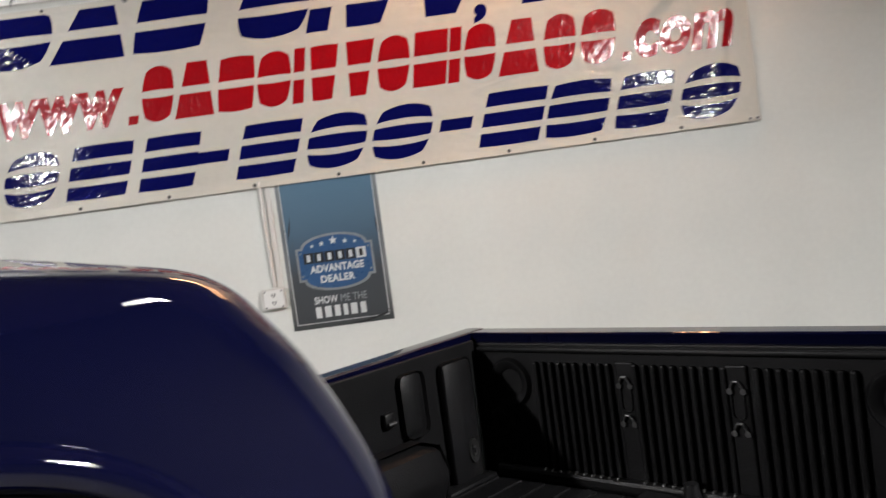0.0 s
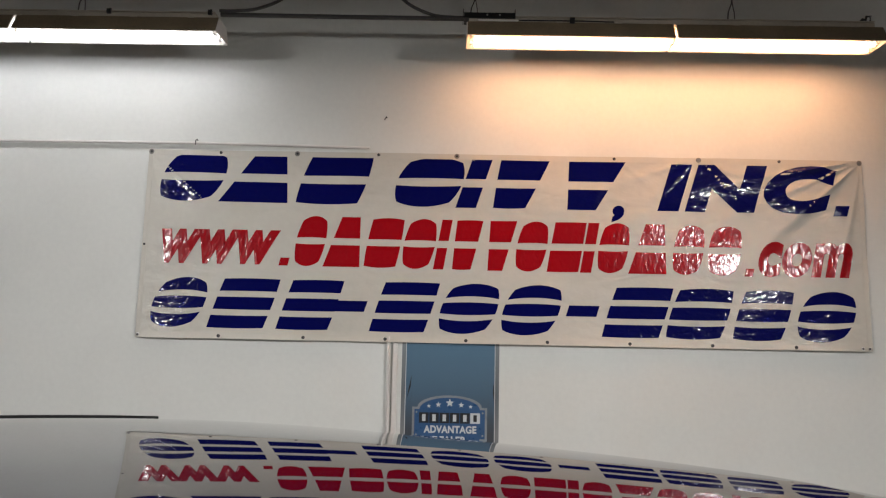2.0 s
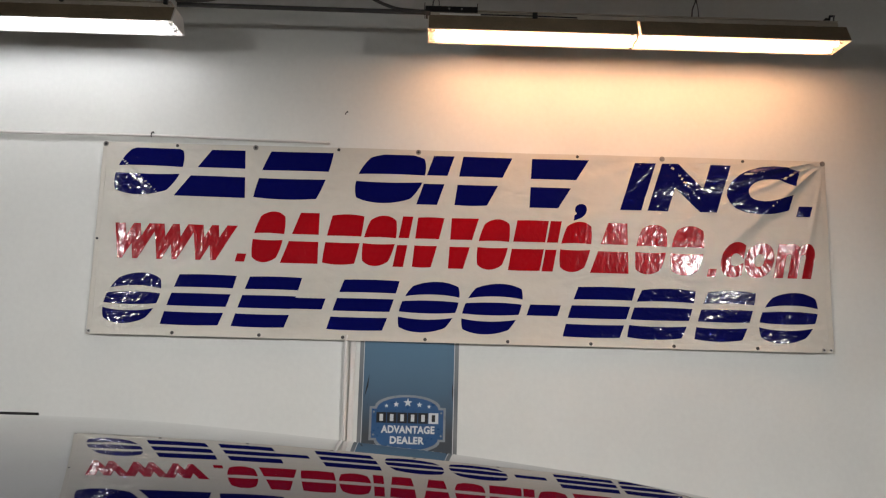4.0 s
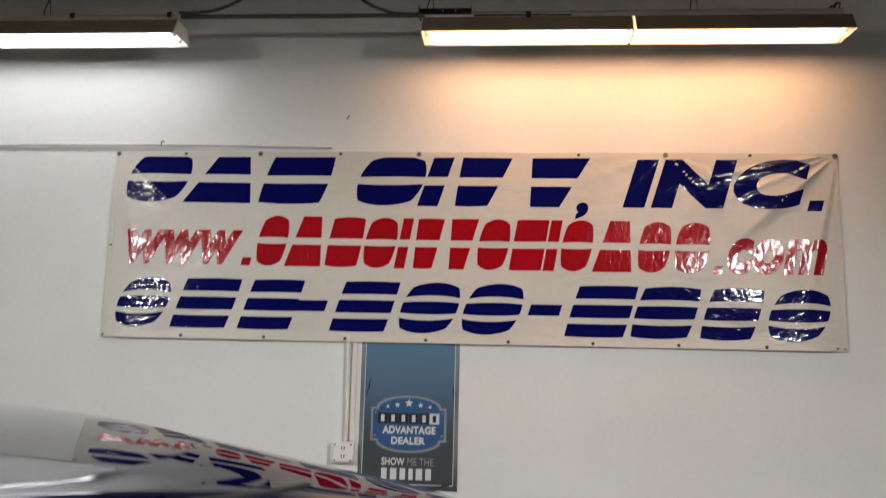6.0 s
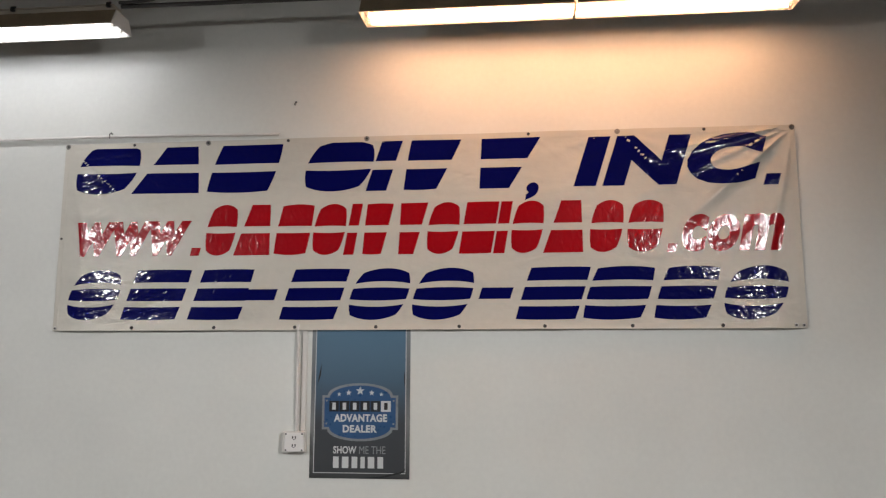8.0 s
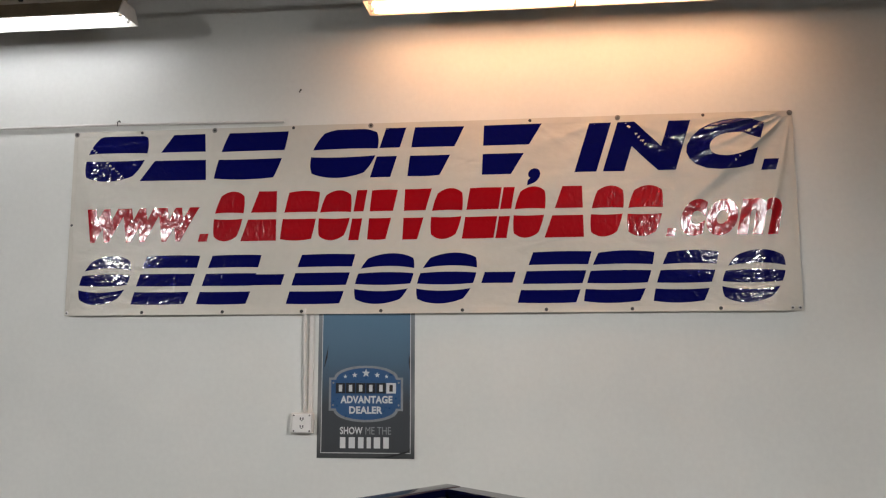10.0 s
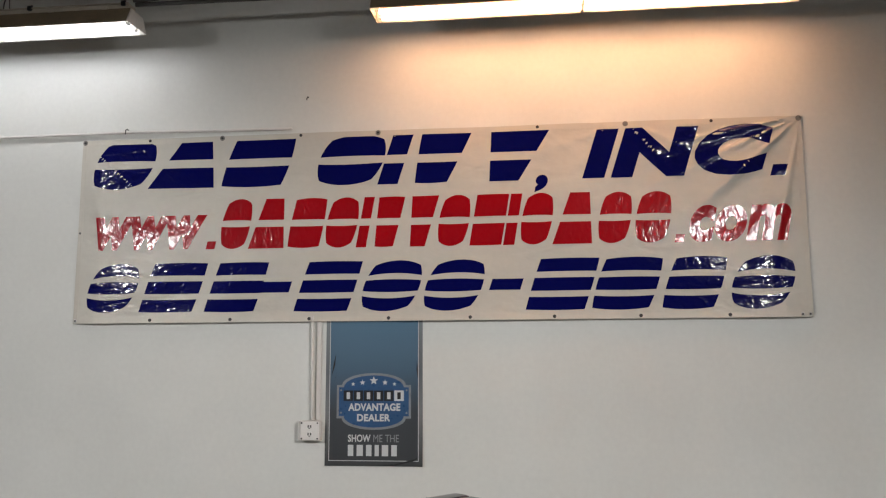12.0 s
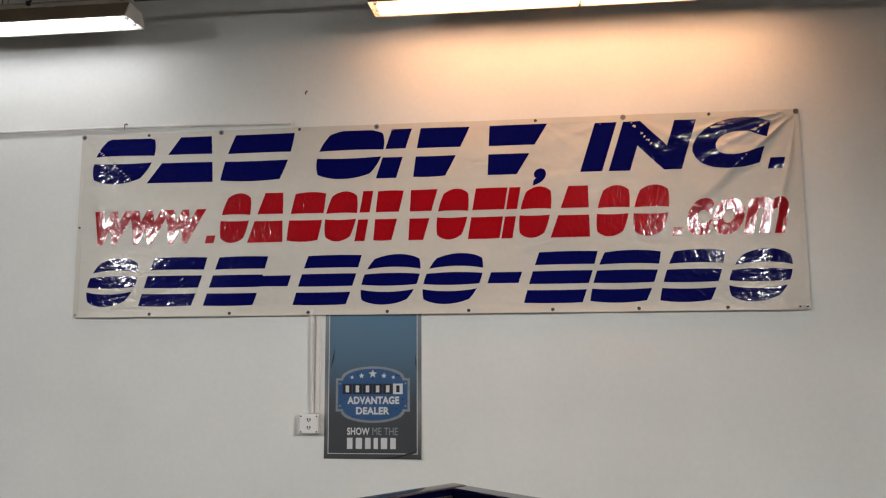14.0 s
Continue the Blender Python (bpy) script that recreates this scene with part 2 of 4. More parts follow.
def strip_light(x, y, turn, warm, label):
    """An eight-foot strip: white trough with sloping sides, two pairs of tubes, hung on wires."""
    t = thing("strip_light", label, "ceiling light", "strip lights", m=pose(x, y, 0, 0, 0, turn))
    L = 1.235
    # trough: near and far skirts open downwards
    skirt = [(-0.125, 3.786), (-0.118, 3.786), (-0.065, 3.880), (0.065, 3.880), (0.118, 3.80), (0.125, 3.80), (0.072, 3.890), (-0.072, 3.890)]
    for k in (-L, 0.008):
        part("reflector", prism(skirt, L - 0.008, "x", k), M_SKIRT, t)
        # added thin skin that carries the painted shade of the trough's outside
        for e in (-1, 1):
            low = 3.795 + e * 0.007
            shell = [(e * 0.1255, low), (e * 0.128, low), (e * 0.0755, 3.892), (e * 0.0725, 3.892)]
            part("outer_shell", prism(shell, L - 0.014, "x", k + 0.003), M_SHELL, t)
    part("housing", box(-L + 0.01, L - 0.035, -0.045, 0.045, 3.893, 3.932, 0.003), M_HOUSE, t)
    part("housing_lid", box(-L + 0.01, L - 0.035, -0.050, 0.050, 3.936, 3.942, 0.002), M_HOUSE, t)
    for e in (-1, 1):
        part("end_plate", prism([(-0.124, 3.788), (0.124, 3.802), (0.071, 3.888), (-0.071, 3.888)], 0.004, "x", e * L - (0.004 if e < 0 else 0.0)), M_SKIRT, t)
        for w in (-0.045, 0.045):
            part("lamp_holder", box(e * (L - 0.045), e * (L - 0.02), w - 0.015, w + 0.015, 3.796, 3.879, 0.003), M_WHITE, t)
    for s in (-1, 1):
        for w in (-0.045, 0.045):
            tz = TUBE_Z - (0.005 if warm else 0)
            part("tube", cyl((s * 0.012, w, tz), (s * (L - 0.045), w, tz), 0.013, 12), M_WARM if warm else M_COOL, t, smooth=True)
    part("middle_socket", box(-0.006, 0.006, -0.06, 0.06, 3.790, 3.879, 0.002), M_HOUSE, t)
    for kx in CLIPS[warm]:
        part("clip", box(kx - 0.012, kx + 0.012, -0.062, 0.052, 3.920, 3.950, 0.003), M_BLACK, t)
        part("clip_screw", cyl((kx, -0.03, 3.950), (kx, -0.03, 3.964), 0.006, 8), M_BLACK, t)
    for k in range(7):
        kx = -L + 0.2 + k * 0.35
        part("tab", box(kx - 0.02, kx + 0.02, -0.080, -0.046, 3.889, 3.898, 0.002), M_HOUSE, t)
    if warm:
        part("end_bow", tube([(L - 0.115, -0.03, 3.943), (L - 0.10, -0.03, 3.960), (L - 0.08, -0.03, 3.958), (L - 0.075, -0.03, 3.978), (L - 0.05, -0.03, 3.980), (L - 0.055, -0.03, 3.943)], 0.008, 6), M_BLACK, t, smooth=True)
        part("leader", tube([(-0.93, -0.080, 3.901), (-0.55, -0.080, 3.901), (-0.36, -0.080, 3.898)], 0.004, 6), M_BLACK, t, smooth=True)
        part("clip", box(-0.625, -0.595, -0.092, -0.076, 3.884, 3.920, 0.003), M_BLACK, t)
        # white bar stands in for light leaking between channel and shell
        part("light_leak_bar", box(-1.17, -0.93, -0.086, -0.076, 3.894, 3.901, 0.002), M_WHITE, t)
    for hx in (-1.187, 0.37):
        part("hanger_wire", tube([(hx, 0, 4.09), (hx + 0.004, 0.003, 4.3), (hx - 0.003, 0, 4.7), (hx, 0, H)], 0.004, 6), M_CABLE, t)
        for e, w in ((-0.03, 0.004), (0.014, 0.003)):
            part("hanger_strand", tube([(hx + e, 0, 3.943), (hx + e * 0.8, 0, 4.01), (hx + e * 0.15, 0, 4.06), (hx, 0, 4.095)], w, 6), M_CABLE, t)
    return t


for sx, sy, sc in TROUGHS:
    strip_light(sx, sy, 0, sc is WARM, "warm eight-foot fluorescent strip light hung on wires" if sc is WARM else "cool white eight-foot fluorescent strip light hung on wires")


def high_bay(x, y, strength, deep):
    """A large bare bulb under a wide dish and a ballast box, hung on a rod."""
    t = thing("high_bay_lamp", "hanging high-bay lamp with a bare bulb under a wide metal dish", "ceiling light", "high-bay lamps", m=pose(x, y, BAY_Z))
    bm = lathe([(0.0, -0.15), (0.025, -0.146), (0.043, -0.13), (0.05, -0.10), (0.05, 0.06), (0.035, 0.12), (0.028, 0.15)], 20)
    bmesh.ops.transform(bm, verts=bm.verts, matrix=pose(0, 0, 0, -90))
    part("bulb", bm, glow("metal halide bulb", BAY, strength), t, "glowing glass bulb lying level", smooth=True)
    part("bulb_base", cyl((0, 0.151, 0), (0, 0.18, 0), 0.068, 20), M_WHITE, t)
    part("bulb_arm", tube([(0, 0.19, 0.05), (0, 0.185, 0.09), (0, 0.12, 0.13), (0, 0, 0.15)], 0.012, 8), M_CONDUIT, t, smooth=True)
    part("reflector", lathe([(0.045, 0.160), (0.12, 0.150), (0.20, 0.11), (0.27, 0.05), (0.30, -deep), (0.304, 0.003 - deep), (0.274, 0.056), (0.204, 0.118), (0.12, 0.158), (0.045, 0.168)], 36), M_DISH, t, smooth=True)
    part("socket", cyl((0, 0, 0.12), (0, 0, 0.22), 0.042, 18), M_WHITE, t)
    part("ballast_box", box(-0.11, 0.11, -0.11, 0.11, 0.221, 0.45, 0.012), M_HOUSE, t)
    part("hanger_rod", cyl((0, 0, 0.451), (0, 0, H - BAY_Z), 0.009, 10), M_CONDUIT, t)


for bay in HIGH_BAYS:
    high_bay(*bay)


# wiring between the two strips by the wall
def cable(name, points, r, mat, label, category="cable", seg=8):
    return solid(name, tube(points, r, seg), mat, label, category, smooth=True)


# ---- banner ----------------------------------------------------------
BX, BZ0, BZ1 = 2.286, 1.995, 3.205


# (x of the screw, ((direction, width), ...), height) of the fans of creases
FANS = [
    (BX, ((2.95, 0.035), (2.72, 0.045), (2.42, 0.05), (1.80, 0.05)), 0.015),
    (-BX, ((0.72, 0.03), (1.30, 0.05)), 0.004),
    (1.247, ((2.80, 0.07), (2.40, 0.09), (0.45, 0.09), (0.85, 0.08)), 0.0055),
    (-0.297, ((0.35, 0.10), (2.70, 0.10)), 0.003),
    (0.71, ((0.7, 0.10), (2.0, 0.10)), 0.003),
]


def billow(x, z):
    """How far the banner stands off the wall: slack folds that run to the corners."""
    u, v = (x + BX) / (2 * BX), (z - BZ0) / (BZ1 - BZ0)
    d = 0.012 + 0.010 * math.sin(3.1 * u * math.pi + 1.3 * v) * v * (1 - v) * 4
    for cx, cz, s in ((-BX, BZ1, 0.35), (BX, BZ1, 1.4)):
        dx, dz = abs(x - cx), cz - z
        r = math.hypot(dx, dz)
        a = math.atan2(dz, dx)
        d += s * 0.0045 * math.sin(a * 11 + 0.6) * math.exp(-((r - 0.5) / 0.42) ** 2) * math.sin(2 * a)
    d += 0.004 * math.sin(14 * u + 9 * v) + 0.0025 * math.sin(41 * u - 13 * v)
    # ridges that fan out from the screws that carry the sheet
    for cx, fan, s in FANS:
        dx, dz = x - cx, BZ1 - z
        r = math.hypot(dx, dz)
        a = math.atan2(dz, dx)
        for a0, wide in fan:
            d += s * math.exp(-((a - a0) / wide) ** 2) * min(1, r / 0.12) * math.exp(-((r / 0.75) ** 2))
    # pulled creases: a long shallow one under the top hem, and slanting ones by the middle
    d += 0.004 * math.exp(-((v - 0.62 + 0.12 * math.sin(5 * u)) / 0.05) ** 2) + 0.004 * math.exp(-((u - 0.60 - 0.10 * v) / 0.022) ** 2) * v + 0.002 * math.exp(-((u - 0.33 + 0.05 * v) / 0.02) ** 2) * v
    # the lower edge stands a little off the wall
    d += 0.014 * math.exp(-v / 0.045)
    # held close to the wall along its sides
    near = min(1.0, min(u, 1 - u) * 2 * BX / 0.15)
    return max(0.005, 0.005 + (d - 0.005) * (0.2 + 0.8 * near))


banner = thing("banner", "long white vinyl banner with blue and red blocks, screwed up", "banner", m=pose(0, 0, 0))


def sheet(x0, x1, z0, z1, nx, nz, off, thick):
    bm = bmesh.new()
    grid = [[], []]
    for layer in (0, 1):
        for j in range(nz + 1):
            for i in range(nx + 1):
                x, z = x0 + (x1 - x0) * i / nx, z0 + (z1 - z0) * j / nz
                grid[layer].append(bm.verts.new((x, -(billow(x, z) + off + thick * layer), z)))
    w = nx + 1
    for layer in (0, 1):
        g = grid[layer]
        for j in range(nz):
            for i in range(nx):
                bm.faces.new((g[j * w + i], g[j * w + i + 1], g[(j + 1) * w + i + 1], g[(j + 1) * w + i]))
    rim = [i for i in range(nx)] + [j * w + nx for j in range(nz)] + [nz * w + i for i in range(nx, 0, -1)] + [j * w for j in range(nz, 0, -1)]
    a, b = grid
    for k in range(len(rim)):
        p, q = rim[k], rim[(k + 1) % len(rim)]
        bm.faces.new((a[p], a[q], b[q], b[p]))
    return bm


part("vinyl_sheet", sheet(-BX, BX, BZ0, BZ1, 420, 120, 0, 0.0015), M_BANNER, banner, smooth=True)
for z0, z1 in ((BZ0, BZ0 + 0.035), (BZ1 - 0.035, BZ1)):
    part("hem", sheet(-BX, BX, z0, z1, 240, 2, 0.002, 0.0012), M_HEM, banner, smooth=True)
for x0, x1 in ((-BX, -BX + 0.03), (BX - 0.03, BX)):
    part("hem", sheet(x0, x1, BZ0 + 0.036, BZ1 - 0.036, 2, 60, 0.002, 0.0012), M_HEM, banner, smooth=True)


def block(x, w, z0, z1, lean, round_, mat, taper=0.0, bars=1, gap=0.0):
    """One plain slanted block of the print, cut into level bars. lean: shift of its top; taper: how much its top is narrower."""
    tall = (1 - gap * (bars - 1)) / bars
    for k in range(bars):
        bar(x, w, z0, z1, lean, round_, mat, taper, k * (tall + gap), k * (tall + gap) + tall)


def bar(x, w, z0, z1, lean, round_, mat, taper, low, high):
    """The stretch of a block between two shares of its height."""
    bm = bmesh.new()
    nx, nz = 22, max(4, round(18 * (high - low)))
    faces = []
    for layer in (0, 1):
        g = []
        for j in range(nz + 1):
            for i in range(nx + 1):
                u, v = 2 * i / nx - 1, 2 * mix(low, high, j / nz) - 1
                uu, vv = u * math.sqrt(1 - round_ * v * v / 2), v * math.sqrt(1 - round_ * u * u / 2)
                h = (vv + 1) / 2
                half = w / 2 * (1 - taper * h if taper > 0 else 1 + taper * (1 - h))
                px, pz = x + w / 2 + lean * h + uu * half, z0 + (z1 - z0) * h
                g.append(bm.verts.new((px, -(billow(px, pz) + 0.0016 + 0.0012 * layer), pz)))
        faces.append(g)
    k = nx + 1
    g = faces[1]
    for j in range(nz):
        for i in range(nx):
            bm.faces.new((g[j * k + i], g[j * k + i + 1], g[(j + 1) * k + i + 1], g[(j + 1) * k + i]))
    rim = [i for i in range(nx)] + [j * k + nx for j in range(nz)] + [nz * k + i for i in range(nx, 0, -1)] + [j * k for j in range(nz, 0, -1)]
    a = faces[0]
    for n in range(len(rim)):
        p, q = rim[n], rim[(n + 1) % len(rim)]
        bm.faces.new((a[p], a[q], g[q], g[p]))
    return part("bar", bm, mat, banner, smooth=True)


def lettering(text, x, width, z0, height, lean, mat, parent, bold=0.03, on=None, name="lettering", y=0.0):
    """Words in the built-in font, fitted to a width and a height, laid on the banner or on a flat sheet."""
    cu = bpy.data.curves.new(name, "FONT")
    cu.body, cu.size, cu.offset, cu.resolution_u, cu.space_character = text, 1.0, bold, 5, 1.0 + 1.6 * bold
    tmp = bpy.data.objects.new(name, cu)
    scene.collection.objects.link(tmp)
    me = bpy.data.meshes.new_from_object(tmp.evaluated_get(bpy.context.evaluated_depsgraph_get()))
    bpy.data.objects.remove(tmp)
    bm = bmesh.new()
    bm.from_mesh(me)
    bpy.data.meshes.remove(me)
    xs, ys = [v.co.x for v in bm.verts], [v.co.y for v in bm.verts]
    ax, bx, ay, by = min(xs), max(xs), min(ys), max(ys)
    if on:
        for k in range(1, 60):
            bmesh.ops.bisect_plane(bm, geom=bm.verts[:] + bm.edges[:] + bm.faces[:], plane_co=(ax + (bx - ax) * k / 60, 0, 0), plane_no=(1, 0, 0))
        for k in range(1, 14):
            bmesh.ops.bisect_plane(bm, geom=bm.verts[:] + bm.edges[:] + bm.faces[:], plane_co=(0, ay + (by - ay) * k / 14, 0), plane_no=(0, 1, 0))
    for v in bm.verts:
        h = (v.co.y - ay) / (by - ay)
        px, pz = x + width * (v.co.x - ax) / (bx - ax) + lean * h, z0 + height * h
        v.co = (px, -((on(px, pz) if on else 0) + 0.003) + y, pz)
    return part(name, bm, mat, parent)


def line_z(za, zb, x):
    """Height of a line of print at x: the lines fall slightly along the banner."""
    return za + (zb - za) * (x + 2.2) / 4.4


# (start, width, roundness, taper) of the blocks of the three lines
for x, w, r, tp in ((-2.235, 0.40, 0.7, 0), (-1.814, 0.44, 0, 0.55), (-1.339, 0.42, 0.25, 0), (-0.73, 0.42, 0.7, 0), (-0.301, 0.13, 0, 0), (-0.121, 0.32, 0.1, -0.35), (0.318, 0.36, 0, -0.5)):
    block(x, w, line_z(2.867, 2.841, x), line_z(3.19, 3.155, x), 0.105, r, M_BLUE, tp, 2, 0.17)
lettering(",", 0.68, 0.075, 2.775, 0.11, 0.02, M_BLUE, banner, 0.05, billow)
lettering("INC", 0.975, 1.06, 2.85, 0.315, 0.10, M_BLUE, banner, 0.068, billow)
block(2.088, 0.085, 2.842, 2.91, 0.02, 0, M_BLUE)
lettering("www", -2.212, 0.76, 2.465, 0.22, 0.05, M_RED, banner, 0.05, billow)
block(-1.409, 0.057, 2.462, 2.512, 0.012, 0, M_RED)
for x, w, r, tp in ((-1.33, 0.185, 0.7, 0), (-1.132, 0.233, 0, 0.5), (-0.881, 0.213, 0.25, 0), (-0.65, 0.199, 0.7, 0), (-0.436, 0.065, 0, 0), (-0.343, 0.17, 0.1, -0.3), (-0.131, 0.17, 0, -0.45), (0.064, 0.19, 0.7, 0), (0.278, 0.199, 0.05, 0), (0.487, 0.069, 0, 0), (0.577, 0.186, 0.7, 0), (0.787, 0.238, 0, 0.5), (1.045, 0.19, 0.7, 0), (1.264, 0.205, 0.7, 0)):
    block(x, w, line_z(2.466, 2.444, x), line_z(2.79, 2.757, x), 0.055, r, M_RED, tp, 2, 0.14)
block(1.511, 0.053, 2.447, 2.497, 0.012, 0, M_RED)
lettering("com", 1.58, 0.585, 2.447, 0.225, 0.05, M_RED, banner, 0.05, billow)
for x, w, r in ((-2.238, 0.33, 0.8), (-1.845, 0.36, 0.1), (-1.413, 0.33, 0.1), (-0.832, 0.35, 0.1), (-0.429, 0.35, 0.7), (-0.04, 0.35, 0.7), (0.613, 0.36, 0.1), (0.998, 0.36, 0.3), (1.41, 0.32, 0.3), (1.788, 0.35, 0.8)):
    block(x, w, line_z(2.063, 2.044, x), line_z(2.378, 2.36, x), 0.10, r, M_BLUE, 0, 3, 0.12)
for x in (-1.051, 0.398):
    block(x, 0.19, line_z(2.182, 2.175, x), line_z(2.25, 2.243, x), 0.022, 0, M_BLUE)


def grommet(x, z, r, ring, head):
    y = -billow(x, z)
    g = part("grommet", lathe([(r, 0.0), (r * 0.95, 0.003), (r * 0.7, 0.0042), (r * 0.5, 0.003), (r * 0.5, 0.0)], 18), ring, banner, smooth=True)
    g.data.transform(pose(x, y - 0.0025, z, 90))
    part("screw", cyl((x, y - 0.003, z), (x, y - 0.0095, z), r * 0.55, 12, None, r * 0.4), head, g)


for x in (-1.759, -1.231, -0.722, -0.221, 0.283, 0.791, 1.3, 1.813):
    grommet(x, BZ0 + 0.018, 0.011, M_HOLE, M_HOLE)
for x, big in ((-2.27, True), (-1.82, False), (-1.325, True), (-0.80, False), (-0.297, True), (0.71, False), (1.247, True), (1.76, False), (2.27, True)):
    grommet(x, BZ1 - 0.014, 0.017 if big else 0.010, M_GROM if big else M_HOLE, M_GROM if x > 1 and big else M_HOLE)
for x in (-2.27, 2.222, 2.266):
    grommet(x, BZ0 + 0.018, 0.012, M_ZINC, M_HOLE)
grommet(-2.272, 2.585, 0.008, M_HOLE, M_HOLE)

# ---- poster ----------------------------------------------------------
PX0, PX1, PZ0, PZ1 = -0.614, -0.012, 1.122, 2.036


def poster_material(name, low, mid, high, top):
    """A print that grades from the foot of the poster to its top."""
    m = material(name, mid, 0.4, vary=0.03)
    nt = m.node_tree
    b = nt.nodes["Principled BSDF"]
    tc = nt.nodes.new("ShaderNodeTexCoord")
    sep = nt.nodes.new("ShaderNodeSeparateXYZ")
    ramp = nt.nodes.new("ShaderNodeValToRGB")
    mr = nt.nodes.new("ShaderNodeMapRange")
    mr.inputs["From Min"].default_value, mr.inputs["From Max"].default_value = PZ0, PZ1
    nt.links.new(tc.outputs["Object"], sep.inputs["Vector"])
    nt.links.new(sep.outputs["Z"], mr.inputs["Value"])
    nt.links.new(mr.outputs["Result"], ramp.inputs["Fac"])
    cr = ramp.color_ramp
    cr.elements[0].position, cr.elements[0].color = 0.0, (*low, 1)
    cr.elements[1].position, cr.elements[1].color = 1.0, (*top, 1)
    for at, c in ((0.35, mid), (0.62, high)):
        e = cr.elements.new(at)
        e.color = (*c, 1)
    nt.links.new(ramp.outputs["Color"], b.inputs["Base Color"])
    return m


M_POSTER = poster_material("poster print", (0.047, 0.052, 0.056), (0.052, 0.060, 0.068), (0.068, 0.125, 0.185), (0.10, 0.19, 0.275))
M_BORDER = poster_material("brushed border print", (0.045, 0.05, 0.05), (0.20, 0.21, 0.21), (0.13, 0.15, 0.16), (0.24, 0.26, 0.27))
M_SILVER = material("silver print", (0.25, 0.265, 0.275), 0.3, vary=0.15, scale=4)
M_BADGE = material("blue badge print", (0.035, 0.095, 0.21), 0.3, vary=0.08)
M_PRINTW = material("white print", (0.60, 0.62, 0.62), 0.35, vary=0.02)
M_PRINTB = material("black print", (0.02, 0.02, 0.022), 0.35, vary=0.05)
M_PRINTG = material("grey print", (0.27, 0.29, 0.30), 0.35, vary=0.02)

poster = thing("poster", "blue and grey dealer poster with silver border under the banner", "poster")


def slab(name, x0, x1, z0, z1, y, mat, parent, thick=0.0006):
    return part(name, box(x0, x1, y - thick, y, z0, z1), mat, parent)


def wavy_poster():
    bm = bmesh.new()
    n = 16
    f = []
    for layer in (0, 1):
        g = []
        for j in range(n + 1):
            for i in range(n + 1):
                u, v = i / n, j / n
                lift = 0.004 + 0.009 * max(0, u - 0.955) / 0.045 * ((1 - v) ** 6)
                g.append(bm.verts.new((PX0 + (PX1 - PX0) * u, -lift + (0.0 if layer else 0.0012), PZ0 + (PZ1 - PZ0) * v)))
        f.append(g)
    w = n + 1
    for g in f:
        for j in range(n):
            for i in range(n):
                bm.faces.new((g[j * w + i], g[j * w + i + 1], g[(j + 1) * w + i + 1], g[(j + 1) * w + i]))
    rim = [i for i in range(n)] + [j * w + n for j in range(n)] + [n * w + i for i in range(n, 0, -1)] + [j * w for j in range(n, 0, -1)]
    for k in range(len(rim)):
        p, q = rim[k], rim[(k + 1) % len(rim)]
        bm.faces.new((f[0][p], f[0][q], f[1][q], f[1][p]))
    return bm


part("poster_sheet", wavy_poster(), M_BORDER, poster, "silver bordered sheet", smooth=True)
PY = -0.0052
slab("print_field", PX0 + 0.028, PX1 - 0.028, PZ0 + 0.036, PZ1 - 0.01, PY, M_POSTER, poster)
for x0, x1, z0, z1 in ((PX0 + 0.024, PX0 + 0.028, PZ0 + 0.03, PZ1), (PX1 - 0.028, PX1 - 0.024, PZ0 + 0.03, PZ1), (PX0 + 0.024, PX1 - 0.024, PZ0 + 0.030, PZ0 + 0.034)):
    slab("border_line", x0, x1, z0, z1, PY - 0.0005, M_PRINTW, poster)
PC = -0.313


def badge_outline(grow):
    """A plaque with straight sides and bowed top and bottom."""
    hw, z0, z1 = 0.216 + grow, 1.419 - grow, 1.592 + grow
    pts = [(PC - hw, z0), (PC - hw * 0.86, z0)]
    pts += [(PC + hw * 0.86 * math.cos(a), z0 - 0.068 * math.sin(a)) for a in (math.pi * (1 - k / 14) for k in range(15))]
    pts += [(PC + hw, z0), (PC + hw, z1)]
    pts += [(PC + hw * 0.86 * math.cos(a), z1 + 0.072 * math.sin(a)) for a in (math.pi * k / 14 for k in range(15))]
    pts += [(PC - hw, z1)]
    out = []
    for p in pts:
        if not out or math.hypot(p[0] - out[-1][0], p[1] - out[-1][1]) > 1e-4:
            out.append(p)
    return out


badge = part("badge", prism(badge_outline(0.014), -0.0007, "y", PY - 0.0008), M_SILVER, poster, "silver edged blue plaque print")
part("badge_field", prism(badge_outline(0.0), -0.0006, "y", PY - 0.0017), M_BADGE, badge)
for sx, r in ((-0.128, 0.013), (-0.07, 0.018), (0, 0.027), (0.07, 0.018), (0.128, 0.013)):
    zc = 1.632 - abs(sx) * 0.16
    star = [(PC + sx + (r if k % 2 == 0 else r * 0.42) * math.sin(k * math.pi / 5), zc + (r if k % 2 == 0 else r * 0.42) * math.cos(k * math.pi / 5)) for k in range(10)]
    part("star", prism(star, -0.0005, "y", PY - 0.0026), M_PRINTW, badge)
for k in range(6):
    x0 = PC - 0.187 + k * 0.0628
    tile = slab("tile", x0, x0 + 0.059, 1.510, 1.573, PY - 0.0026, M_PRINTW if k == 5 else M_PRINTB, badge)
    slab("mark", x0 + 0.019, x0 + 0.040, 1.521, 1.562, PY - 0.0034, M_PRINTB if k == 5 else M_PRINTW, tile)
